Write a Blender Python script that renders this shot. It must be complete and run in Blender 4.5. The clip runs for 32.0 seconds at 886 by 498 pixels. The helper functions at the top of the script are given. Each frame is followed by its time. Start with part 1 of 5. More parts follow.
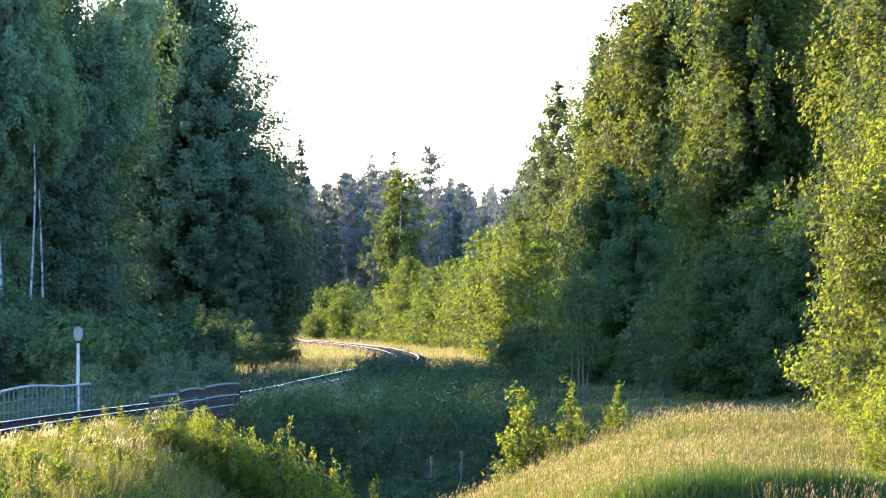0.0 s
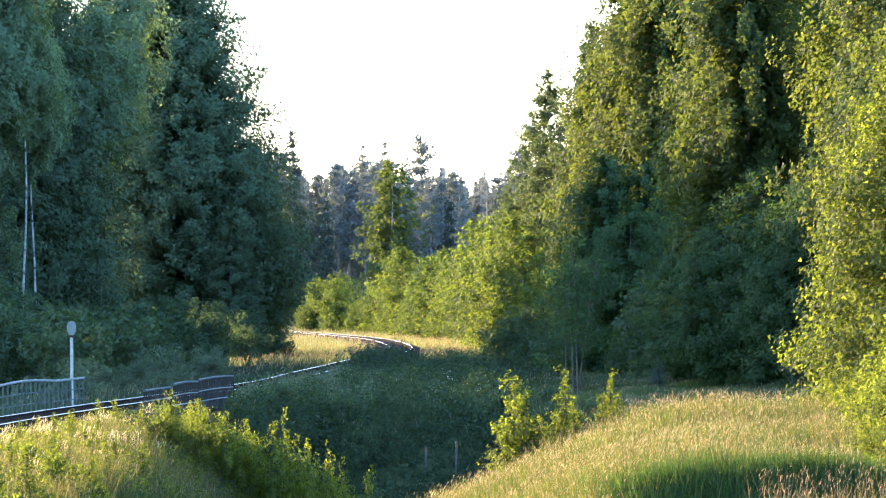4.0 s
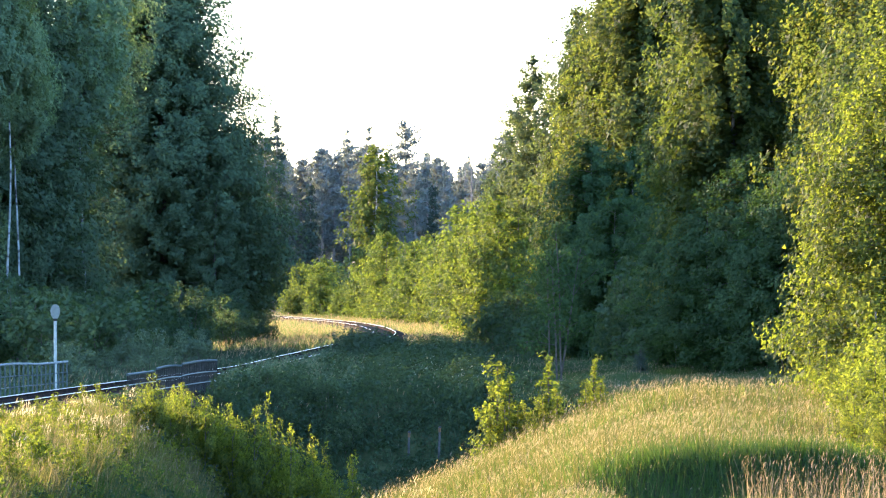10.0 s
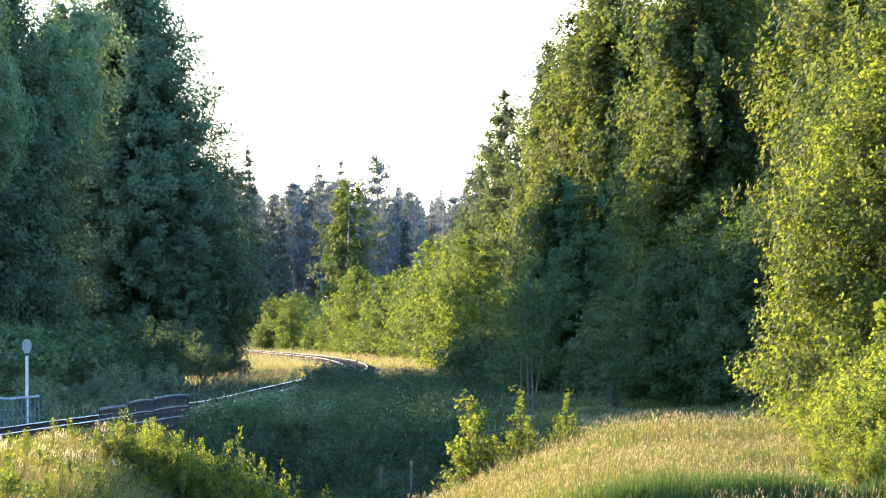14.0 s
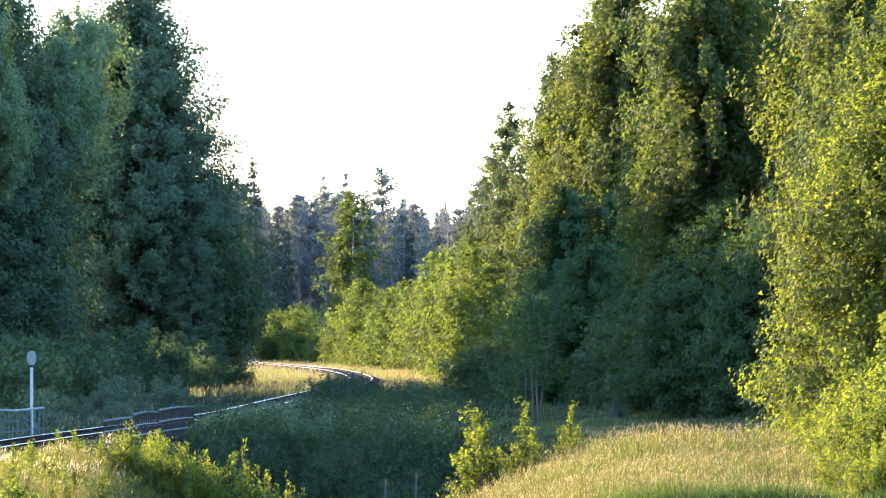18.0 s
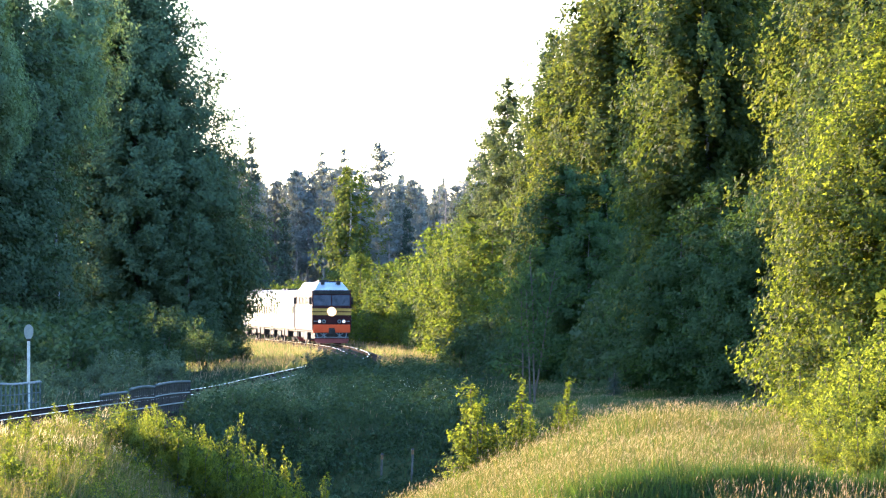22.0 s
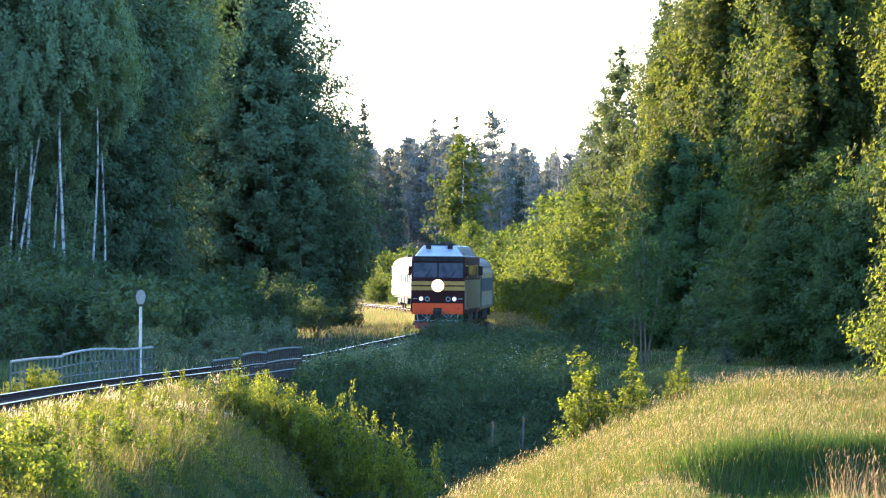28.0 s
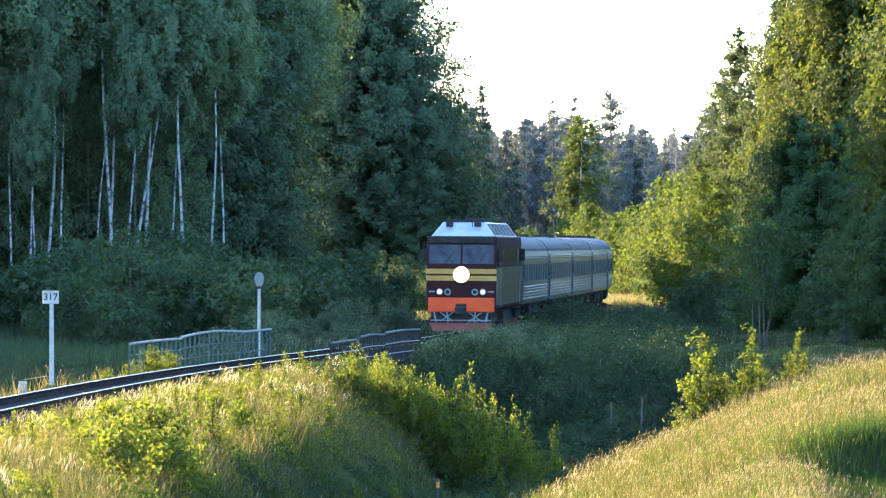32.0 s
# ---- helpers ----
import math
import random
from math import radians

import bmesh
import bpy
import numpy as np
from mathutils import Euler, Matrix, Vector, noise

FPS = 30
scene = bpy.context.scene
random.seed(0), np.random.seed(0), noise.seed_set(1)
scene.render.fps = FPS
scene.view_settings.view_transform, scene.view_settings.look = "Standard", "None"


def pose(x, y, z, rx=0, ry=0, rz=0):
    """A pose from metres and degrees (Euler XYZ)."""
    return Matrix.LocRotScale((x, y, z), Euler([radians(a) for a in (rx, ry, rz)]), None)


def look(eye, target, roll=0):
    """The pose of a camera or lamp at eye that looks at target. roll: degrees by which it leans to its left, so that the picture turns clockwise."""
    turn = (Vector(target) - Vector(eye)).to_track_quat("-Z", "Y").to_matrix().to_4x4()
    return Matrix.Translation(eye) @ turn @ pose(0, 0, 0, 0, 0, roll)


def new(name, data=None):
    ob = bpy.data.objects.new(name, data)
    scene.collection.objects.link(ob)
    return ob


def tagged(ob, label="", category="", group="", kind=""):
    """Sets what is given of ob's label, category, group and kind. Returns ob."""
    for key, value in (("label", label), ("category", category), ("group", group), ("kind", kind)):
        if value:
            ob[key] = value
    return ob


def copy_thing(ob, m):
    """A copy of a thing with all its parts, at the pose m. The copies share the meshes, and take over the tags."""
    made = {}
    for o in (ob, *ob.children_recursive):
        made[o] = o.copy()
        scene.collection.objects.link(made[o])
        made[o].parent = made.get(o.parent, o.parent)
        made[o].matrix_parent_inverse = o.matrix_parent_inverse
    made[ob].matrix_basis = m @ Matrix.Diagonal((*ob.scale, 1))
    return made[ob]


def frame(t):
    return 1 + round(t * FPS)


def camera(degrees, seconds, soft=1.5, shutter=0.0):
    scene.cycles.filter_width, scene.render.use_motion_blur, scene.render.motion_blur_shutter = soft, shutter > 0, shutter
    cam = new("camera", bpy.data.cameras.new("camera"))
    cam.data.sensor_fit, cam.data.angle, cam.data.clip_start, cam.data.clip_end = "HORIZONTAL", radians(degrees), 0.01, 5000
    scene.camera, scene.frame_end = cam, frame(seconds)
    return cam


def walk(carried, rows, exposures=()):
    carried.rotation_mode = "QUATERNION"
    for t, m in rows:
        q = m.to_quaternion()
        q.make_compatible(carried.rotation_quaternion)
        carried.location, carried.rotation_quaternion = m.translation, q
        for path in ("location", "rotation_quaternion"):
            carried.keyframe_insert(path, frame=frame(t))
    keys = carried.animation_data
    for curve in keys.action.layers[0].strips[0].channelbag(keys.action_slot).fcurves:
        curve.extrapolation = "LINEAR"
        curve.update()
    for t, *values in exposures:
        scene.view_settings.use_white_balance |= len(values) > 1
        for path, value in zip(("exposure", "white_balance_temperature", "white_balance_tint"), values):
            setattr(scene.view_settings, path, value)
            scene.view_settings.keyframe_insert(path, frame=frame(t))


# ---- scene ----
# Evening beside a curving railway: a long lens looks down the line over a ravine with a small bridge.
EYE = (0.0, 0.0, 4.1)
cam = camera(2 * math.degrees(math.atan(784 / 11000)), 32.0, soft=1.25)
TURNS = [
    (0, 0.0058, 0.4313, -0.275), (0.5, 0.0159, 0.3728, -0.085), (1, 0.0551, 0.2461, 0.056), (1.5, -0.0019, 0.1929, 0.209),
    (2, -0.0903, 0.1137, 0.325), (2.5, -0.1943, 0.2408, 0.538), (4.5, -0.0331, 0.4142, 0.392), (5, -0.0143, 0.5630, 0.505),
    (5.5, 0.0134, 0.5041, 0.483), (6, 0.0126, 0.5747, 0.198), (6.5, 0.0409, 0.5876, 0.245), (7, 0.0439, 0.3246, 0.418),
    (7.5, -0.0264, 0.2768, 0.277), (8, -0.0585, 0.2854, 0.117), (8.5, -0.0311, 0.2625, 0.157), (9, 0.0317, 0.2090, 0.248),
    (9.5, -0.0418, 0.1768, 0.227), (10, -0.2086, 0.2019, 0.138), (10.5, -0.3544, 0.2455, 0.108), (11, -0.3631, 0.4717, 0.252),
    (11.5, -0.4027, 0.5467, 0.206), (12, -0.4440, 0.5270, 0.137), (12.5, -0.2338, 0.5478, 0.399), (13, -0.2728, 0.5786, 0.258),
    (13.5, -0.3875, 0.5797, 0.183), (14, -0.4686, 0.5173, 0.186), (14.5, -0.4131, 0.5150, 0.413), (16.5, -0.3731, 0.6166, 0.578),
    (17, -0.4372, 0.6152, 0.319), (17.5, -0.4948, 0.6514, 0.239), (18, -0.4251, 0.6261, 0.181), (18.5, -0.3699, 0.5061, 0.104),
    (19, -0.3582, 0.5105, 0.034), (19.5, -0.3800, 0.4356, 0.051), (20, -0.4081, 0.2885, 0.025), (20.5, -0.4922, 0.3041, -0.260),
    (21, -0.5575, 0.3874, -0.214), (21.5, -0.5039, 0.4160, -0.264), (22, -0.4501, 0.4074, -0.165), (22.5, -0.4881, 0.5067, -0.324),
    (23, -0.1816, 0.5382, -0.538), (23.5, 0.7448, 0.4621, -0.534), (24, 0.9494, 0.1391, -0.472), (24.5, 0.9490, 0.0776, -0.647),
    (25, 1.1001, 0.1223, -0.373), (25.5, 1.1288, 0.1463, -0.188), (26, 0.5702, 0.0620, -0.057), (26.5, 0.2127, 0.0208, -0.087),
    (28.5, 0.6507, 0.1162, -0.546), (29, 0.6431, 0.0048, -0.539), (29.5, 0.7067, 0.0163, -0.428), (30, 1.1953, 0.0753, -0.611),
    (30.5, 1.2749, 0.0678, -0.350), (31, 1.4323, 0.0251, -0.101), (31.5, 1.5530, -0.0490, -0.306), (32, 1.6712, -0.0745, -0.370),
]
walk(cam, [(t, pose(*EYE, 90 + pitch, roll, yaw)) for t, yaw, pitch, roll in TURNS],
     exposures=[(0.0, 2.88, 5110, 17), (32.0, 2.88, 5110, 17)])

# ---- light: a low evening sun ahead on the left, clear bright sky ----
SUN_AZ, SUN_EL = 42.0, 11.2          # degrees left of straight ahead, and above the ground
world = bpy.data.worlds.new("world")
scene.world = world
world.use_nodes = True
wn = world.node_tree
sky = wn.nodes.new("ShaderNodeTexSky")
sky.sky_type, sky.sun_disc = "NISHITA", False
sky.sun_elevation, sky.sun_rotation = radians(SUN_EL), radians(-SUN_AZ)
sky.air_density, sky.dust_density, sky.ozone_density = 1.0, 1.0, 1.8
wn.nodes["Background"].inputs["Strength"].default_value = 0.15
wn.links.new(sky.outputs[0], wn.nodes["Background"].inputs["Color"])
sun_data = bpy.data.lights.new("sun", "SUN")
sun_data.energy, sun_data.angle, sun_data.color = 5.0, radians(0.6), (1.0, 0.67, 0.36)
sun = new("sun", sun_data)
sun_way = Vector((-math.sin(radians(SUN_AZ)) * math.cos(radians(SUN_EL)), math.cos(radians(SUN_AZ)) * math.cos(radians(SUN_EL)), math.sin(radians(SUN_EL))))
sun.matrix_world = look(sun_way * 200, (0, 0, 0))
sun.location = (-60, 60, 40)


# ---- materials ----
def shader(name):
    m = bpy.data.materials.new(name)
    m.use_nodes = True
    nt = m.node_tree
    nt.nodes.clear()
    return m, nt, nt.nodes.new("ShaderNodeOutputMaterial")


def ramp(nt, source, stops):
    r = nt.nodes.new("ShaderNodeValToRGB")
    while len(r.color_ramp.elements) < len(stops):
        r.color_ramp.elements.new(0.5)
    for e, (p, c) in zip(r.color_ramp.elements, stops):
        e.position, e.color = p, (*c, 1)
    nt.links.new(source, r.inputs[0])
    return r.outputs[0]


def paint(name, low, high, rough=0.6, metal=0.0, scale=3.0, bump=0.0, fine=25.0, coat=0.0, spec=0.5):
    """An opaque surface: two colours blended by coarse and fine noise."""
    m, nt, out = shader(name)
    b = nt.nodes.new("ShaderNodeBsdfPrincipled")
    co = nt.nodes.new("ShaderNodeTexCoord")
    n1, n2 = nt.nodes.new("ShaderNodeTexNoise"), nt.nodes.new("ShaderNodeTexNoise")
    n1.inputs["Scale"].default_value, n2.inputs["Scale"].default_value = scale, fine
    n1.inputs["Detail"].default_value, n2.inputs["Detail"].default_value = 5, 4
    nt.links.new(co.outputs["Object"], n1.inputs["Vector"])
    nt.links.new(co.outputs["Object"], n2.inputs["Vector"])
    mix = nt.nodes.new("ShaderNodeMath")
    mix.operation = "MULTIPLY_ADD"
    mix.inputs[1].default_value = 0.35
    nt.links.new(n2.outputs[0], mix.inputs[0])
    half = nt.nodes.new("ShaderNodeMath")
    half.operation = "MULTIPLY"
    half.inputs[1].default_value = 0.65
    nt.links.new(n1.outputs[0], half.inputs[0])
    nt.links.new(half.outputs[0], mix.inputs[2])
    nt.links.new(ramp(nt, mix.outputs[0], [(0.36, low), (0.64, high)]), b.inputs["Base Color"])
    b.inputs["Roughness"].default_value, b.inputs["Metallic"].default_value = rough, metal
    b.inputs["Coat Weight"].default_value = coat
    b.inputs["Specular IOR Level"].default_value = spec
    if bump:
        bu = nt.nodes.new("ShaderNodeBump")
        bu.inputs["Strength"].default_value, bu.inputs["Distance"].default_value = bump, 0.03
        nt.links.new(n2.outputs[0], bu.inputs["Height"])
        nt.links.new(bu.outputs[0], b.inputs["Normal"])
    nt.links.new(b.outputs[0], out.inputs[0])
    return m


def leafy(name, colours, through_light=0.45, gloss=0.012, rough=0.6):
    """Thin leaves or blades: each island its own tone, light passes through."""
    m, nt, out = shader(name)
    geo = nt.nodes.new("ShaderNodeNewGeometry")
    info = nt.nodes.new("ShaderNodeObjectInfo")
    add = nt.nodes.new("ShaderNodeMath")
    add.operation = "MULTIPLY_ADD"
    add.inputs[1].default_value = 0.3
    nt.links.new(info.outputs["Random"], add.inputs[0])
    part_island = nt.nodes.new("ShaderNodeMath")
    part_island.operation = "MULTIPLY"
    part_island.inputs[1].default_value = 0.7
    nt.links.new(geo.outputs["Random Per Island"], part_island.inputs[0])
    nt.links.new(part_island.outputs[0], add.inputs[2])
    n = len(colours)
    col = ramp(nt, add.outputs[0], [(i / max(1, n - 1), c) for i, c in enumerate(colours)])
    d, tr, gl = nt.nodes.new("ShaderNodeBsdfDiffuse"), nt.nodes.new("ShaderNodeBsdfTranslucent"), nt.nodes.new("ShaderNodeBsdfGlossy")
    gl.inputs["Roughness"].default_value = rough
    warm = nt.nodes.new("ShaderNodeMix")
    warm.data_type, warm.blend_type = "RGBA", "MULTIPLY"
    warm.inputs[0].default_value = 1.0
    warm.inputs[7].default_value = (1.5, 1.4, 0.55, 1)
    nt.links.new(col, warm.inputs[6])
    nt.links.new(col, d.inputs[0])
    nt.links.new(warm.outputs[2], tr.inputs[0])
    m1, m2 = nt.nodes.new("ShaderNodeMixShader"), nt.nodes.new("ShaderNodeMixShader")
    m1.inputs[0].default_value, m2.inputs[0].default_value = through_light, gloss
    nt.links.new(d.outputs[0], m1.inputs[1])
    nt.links.new(tr.outputs[0], m1.inputs[2])
    nt.links.new(m1.outputs[0], m2.inputs[1])
    nt.links.new(gl.outputs[0], m2.inputs[2])
    nt.links.new(m2.outputs[0], out.inputs[0])
    return m


def glow(name, colour, strength):
    m, nt, out = shader(name)
    e = nt.nodes.new("ShaderNodeEmission")
    e.inputs[0].default_value, e.inputs[1].default_value = (*colour, 1), strength
    nt.links.new(e.outputs[0], out.inputs[0])
    return m


def birch_bark_material():
    m, nt, out = shader("birch bark")
    b = nt.nodes.new("ShaderNodeBsdfPrincipled")
    co, mp, n = nt.nodes.new("ShaderNodeTexCoord"), nt.nodes.new("ShaderNodeMapping"), nt.nodes.new("ShaderNodeTexNoise")
    mp.inputs["Scale"].default_value = (1.2, 1.2, 2.2)
    n.inputs["Scale"].default_value, n.inputs["Detail"].default_value = 1.1, 6
    nt.links.new(co.outputs["Object"], mp.inputs[0])
    nt.links.new(mp.outputs[0], n.inputs["Vector"])
    nt.links.new(ramp(nt, n.outputs[0], [(0.38, (0.05, 0.05, 0.047)), (0.48, (0.27, 0.275, 0.255)), (0.7, (0.46, 0.465, 0.44))]), b.inputs["Base Color"])
    b.inputs["Roughness"].default_value = 0.7
    nt.links.new(b.outputs[0], out.inputs[0])
    return m


M = {
    "soil": paint("meadow soil", (0.022, 0.032, 0.012), (0.06, 0.068, 0.028), 0.95, scale=0.35, bump=0.8, fine=6, spec=0.0),
    "ballast": paint("ballast", (0.035, 0.033, 0.03), (0.13, 0.12, 0.105), 0.95, scale=2, bump=1.0, fine=18, spec=0.0),
    "sleeper": paint("tarred sleeper", (0.03, 0.027, 0.024), (0.10, 0.09, 0.08), 0.9, scale=4, spec=0.0),
    "rail_top": paint("polished rail head", (0.40, 0.37, 0.31), (0.60, 0.56, 0.47), 0.3, 1.0, scale=2),
    "rail_side": paint("rusty rail web", (0.022, 0.018, 0.016), (0.06, 0.045, 0.036), 0.9, 0.0, scale=5, spec=0.0),
    "iron": paint("weathered grey iron", (0.045, 0.062, 0.058), (0.10, 0.125, 0.115), 0.6, 0.1, scale=4, spec=0.2),
    "iron_dark": paint("dark iron", (0.022, 0.021, 0.019), (0.05, 0.047, 0.042), 0.75, 0.0, scale=4, spec=0.1),
    "iron_pale": paint("pale iron handrail", (0.15, 0.175, 0.165), (0.30, 0.32, 0.30), 0.6, 0.1, scale=4, spec=0.2),
    "concrete": paint("weathered concrete", (0.035, 0.034, 0.032), (0.085, 0.082, 0.076), 0.95, scale=1.2, bump=0.5, spec=0.0),
    "white_paint": paint("white paint", (0.28, 0.29, 0.26), (0.48, 0.48, 0.43), 0.6, scale=5),
    "grey_paint": paint("grey enamel", (0.13, 0.14, 0.125), (0.20, 0.21, 0.185), 0.5, scale=6),
    "black_paint": paint("black paint", (0.012, 0.012, 0.014), (0.03, 0.03, 0.03), 0.5, scale=6),
    "orange_paint": paint("orange marker paint", (0.55, 0.22, 0.02), (0.75, 0.34, 0.03), 0.55, scale=9),
    "rusty": paint("rusty band", (0.08, 0.04, 0.015), (0.20, 0.10, 0.03), 0.7, scale=9),
    "wood": paint("grey weathered wood", (0.045, 0.042, 0.036), (0.10, 0.095, 0.085), 0.85, scale=6, bump=0.5),
    "birch_bark": birch_bark_material(),
    "aspen_bark": paint("aspen bark", (0.10, 0.105, 0.09), (0.22, 0.22, 0.19), 0.85, scale=2, bump=0.6),
    # Trunks of the far wood, lightened so that distance haze is in the colour.
    "pine_bark": paint("pine bark", (0.15, 0.13, 0.115), (0.30, 0.26, 0.23), 0.9, scale=2, bump=0.6),
    "twig": paint("dark twigs", (0.05, 0.04, 0.03), (0.12, 0.10, 0.08), 0.85, scale=5),
    # Lighter and greyer than real leaves; haze before this wood is painted in.
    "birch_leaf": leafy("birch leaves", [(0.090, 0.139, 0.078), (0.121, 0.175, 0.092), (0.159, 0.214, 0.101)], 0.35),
    # Yellower birch leaf, with evening sun put into its colour.
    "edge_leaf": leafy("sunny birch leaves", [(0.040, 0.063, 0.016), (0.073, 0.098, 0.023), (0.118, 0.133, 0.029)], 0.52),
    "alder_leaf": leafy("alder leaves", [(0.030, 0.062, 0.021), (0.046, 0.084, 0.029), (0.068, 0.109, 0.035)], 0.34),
    # Greyed birch leaf with haze put into its colour.
    "pale_leaf": leafy("haze-pale birch leaves", [(0.050, 0.078, 0.040), (0.080, 0.108, 0.052), (0.115, 0.145, 0.066)], 0.45),
    "aspen_leaf": leafy("aspen leaves", [(0.048, 0.078, 0.040), (0.066, 0.101, 0.048), (0.090, 0.125, 0.057)], 0.28, 0.015),
    "willow_leaf": leafy("willow leaves", [(0.035, 0.062, 0.030), (0.058, 0.090, 0.041), (0.086, 0.117, 0.055)], 0.35),
    "grey_willow_leaf": leafy("grey willow leaves", [(0.062, 0.090, 0.052), (0.090, 0.122, 0.074), (0.13, 0.165, 0.108)], 0.35),
    "young_leaf": leafy("young birch leaves", [(0.045, 0.073, 0.014), (0.080, 0.112, 0.020), (0.122, 0.145, 0.027)], 0.52),
    # Broad leaf yellowed so that sunlight is part of its colour.
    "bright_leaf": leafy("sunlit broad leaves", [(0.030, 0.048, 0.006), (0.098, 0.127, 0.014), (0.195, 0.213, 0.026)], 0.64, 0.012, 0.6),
    "needle": leafy("spruce needles", [(0.040, 0.058, 0.045), (0.058, 0.078, 0.060), (0.080, 0.10, 0.075)], 0.2),
    # Pale blue-grey needles: the haze over the far wood is painted in.
    "haze_needle": leafy("pine needles", [(0.10, 0.118, 0.120), (0.14, 0.155, 0.158), (0.175, 0.19, 0.19)], 0.2),
    "grass": leafy("meadow grass", [(0.021, 0.041, 0.008), (0.053, 0.070, 0.016), (0.110, 0.101, 0.042), (0.220, 0.180, 0.116)], 0.5),
    "bank_grass": leafy("bank grass", [(0.018, 0.036, 0.009), (0.050, 0.064, 0.016), (0.115, 0.105, 0.042), (0.22, 0.18, 0.11)], 0.5),
    "clearing": leafy("clearing grass", [(0.040, 0.070, 0.022), (0.078, 0.108, 0.044), (0.135, 0.148, 0.085), (0.21, 0.20, 0.15)], 0.5),
    # Lush grass in a darker tone, the hollow's shade painted into it.
    "hollow": leafy("hollow grass darkened for shade", [(0.022, 0.046, 0.009), (0.038, 0.072, 0.013), (0.064, 0.095, 0.019)], 0.4),
    "lush": leafy("lush grass", [(0.030, 0.061, 0.011), (0.052, 0.092, 0.014), (0.081, 0.124, 0.023)], 0.5),
    "straw": leafy("ripe seed heads", [(0.147, 0.107, 0.079), (0.228, 0.177, 0.137), (0.324, 0.265, 0.218)], 0.4),
    "plume": leafy("pale plumes", [(0.34, 0.28, 0.24), (0.44, 0.37, 0.33), (0.55, 0.48, 0.45)], 0.45),
    "weed": leafy("grey green weeds", [(0.029, 0.049, 0.029), (0.045, 0.068, 0.041), (0.069, 0.093, 0.056)], 0.35),
    # Darker copy of the weeds; shade of ravine and field is in the colour.
    "shade_leaf": leafy("weed leaves darkened for shade", [(0.025, 0.045, 0.022), (0.040, 0.065, 0.031), (0.058, 0.088, 0.043)], 0.35),
    "meadow": leafy("meadow grass in shade", [(0.031, 0.058, 0.021), (0.051, 0.085, 0.035), (0.080, 0.110, 0.055), (0.131, 0.145, 0.091)], 0.4),
    "flower": leafy("white umbels", [(0.5, 0.5, 0.44), (0.7, 0.7, 0.62)], 0.3),
    "maroon": paint("maroon locomotive paint", (0.026, 0.008, 0.008), (0.045, 0.013, 0.012), 0.6, spec=0.12, scale=1.5),
    "orange_red": paint("orange red paint", (0.60, 0.065, 0.010), (0.74, 0.095, 0.015), 0.5, spec=0.25, scale=2),
    "plough_red": paint("dull red paint", (0.17, 0.03, 0.025), (0.28, 0.055, 0.04), 0.55, scale=3),
    "yellow": paint("yellow stripe paint", (0.36, 0.20, 0.025), (0.46, 0.27, 0.04), 0.5, coat=0.1, scale=2),
    "khaki": paint("sand yellow paint", (0.16, 0.125, 0.06), (0.24, 0.19, 0.095), 0.35, coat=0.3, scale=2),
    "roof_grey": paint("light grey roof", (0.34, 0.36, 0.365), (0.50, 0.52, 0.53), 0.35, 0.2, scale=1.5),
    "coach_grey": paint("grey green coach paint", (0.17, 0.17, 0.11), (0.23, 0.23, 0.15), 0.4, coat=0.15, scale=1.2),
    "coach_yellow": paint("pale yellow coach paint", (0.25, 0.23, 0.11), (0.33, 0.30, 0.15), 0.4, coat=0.2, scale=1.2),
    "coach_blue": paint("blue coach paint", (0.05, 0.085, 0.14), (0.08, 0.125, 0.19), 0.35, coat=0.3, scale=2),
    "coach_roof": paint("dull coach roof", (0.065, 0.07, 0.066), (0.11, 0.115, 0.108), 0.7, 0.1, scale=1.2),
    "glass": paint("dark window glass", (0.015, 0.02, 0.024), (0.03, 0.036, 0.042), 0.10, scale=1, spec=0.3),
    "screen": paint("tinted windscreen", (0.02, 0.02, 0.022), (0.065, 0.062, 0.066), 0.15, scale=1.6, spec=0.3),
    "chassis": paint("dusty chassis", (0.022, 0.021, 0.02), (0.06, 0.056, 0.052), 0.8, 0.0, scale=3, spec=0.1),
    "lamp": glow("headlamp", (1.0, 0.80, 0.50), 8),
    # Headlamp glare, added as a glowing surface round the lens.
    "lamp_halo": glow("headlamp glare halo", (1.0, 0.58, 0.22), 0.6),
    "small_lamp": glow("buffer lamp", (1.0, 0.92, 0.75), 0.35),
}


# ---- mesh helpers ----
def soup(verts, faces, corners=4):
    """A mesh from arrays: all faces with the same number of corners."""
    me = bpy.data.meshes.new("mesh")
    v = np.ascontiguousarray(verts, dtype=np.float32).reshape(-1, 3)
    f = np.ascontiguousarray(faces, dtype=np.int32).reshape(-1, corners)
    me.vertices.add(len(v))
    me.vertices.foreach_set("co", v.ravel())
    me.loops.add(f.size)
    me.loops.foreach_set("vertex_index", f.ravel())
    me.polygons.add(len(f))
    me.polygons.foreach_set("loop_start", np.arange(0, f.size, corners, dtype=np.int32))
    me.update(calc_edges=True)
    return me


def thing(name, m=None, label="", category="", group="", kind=""):
    ob = tagged(new(name), label, category, group, kind)
    ob.empty_display_size = 0.3
    if m is not None:
        ob.matrix_world = m
    return ob


def part(name, data, material, parent=None, label="", kind=""):
    """Links a bmesh or mesh as one object under a thing or part."""
    if isinstance(data, bmesh.types.BMesh):
        me = bpy.data.meshes.new(name)
        bmesh.ops.recalc_face_normals(data, faces=data.faces)
        data.to_mesh(me)
        data.free()
    else:
        me = data
    if not me.materials:
        me.materials.append(M[material])
    ob = new(name, me)
    if parent is not None:
        ob.parent = parent
    if label or kind:
        tagged(ob, label=label, kind=kind)
    return ob


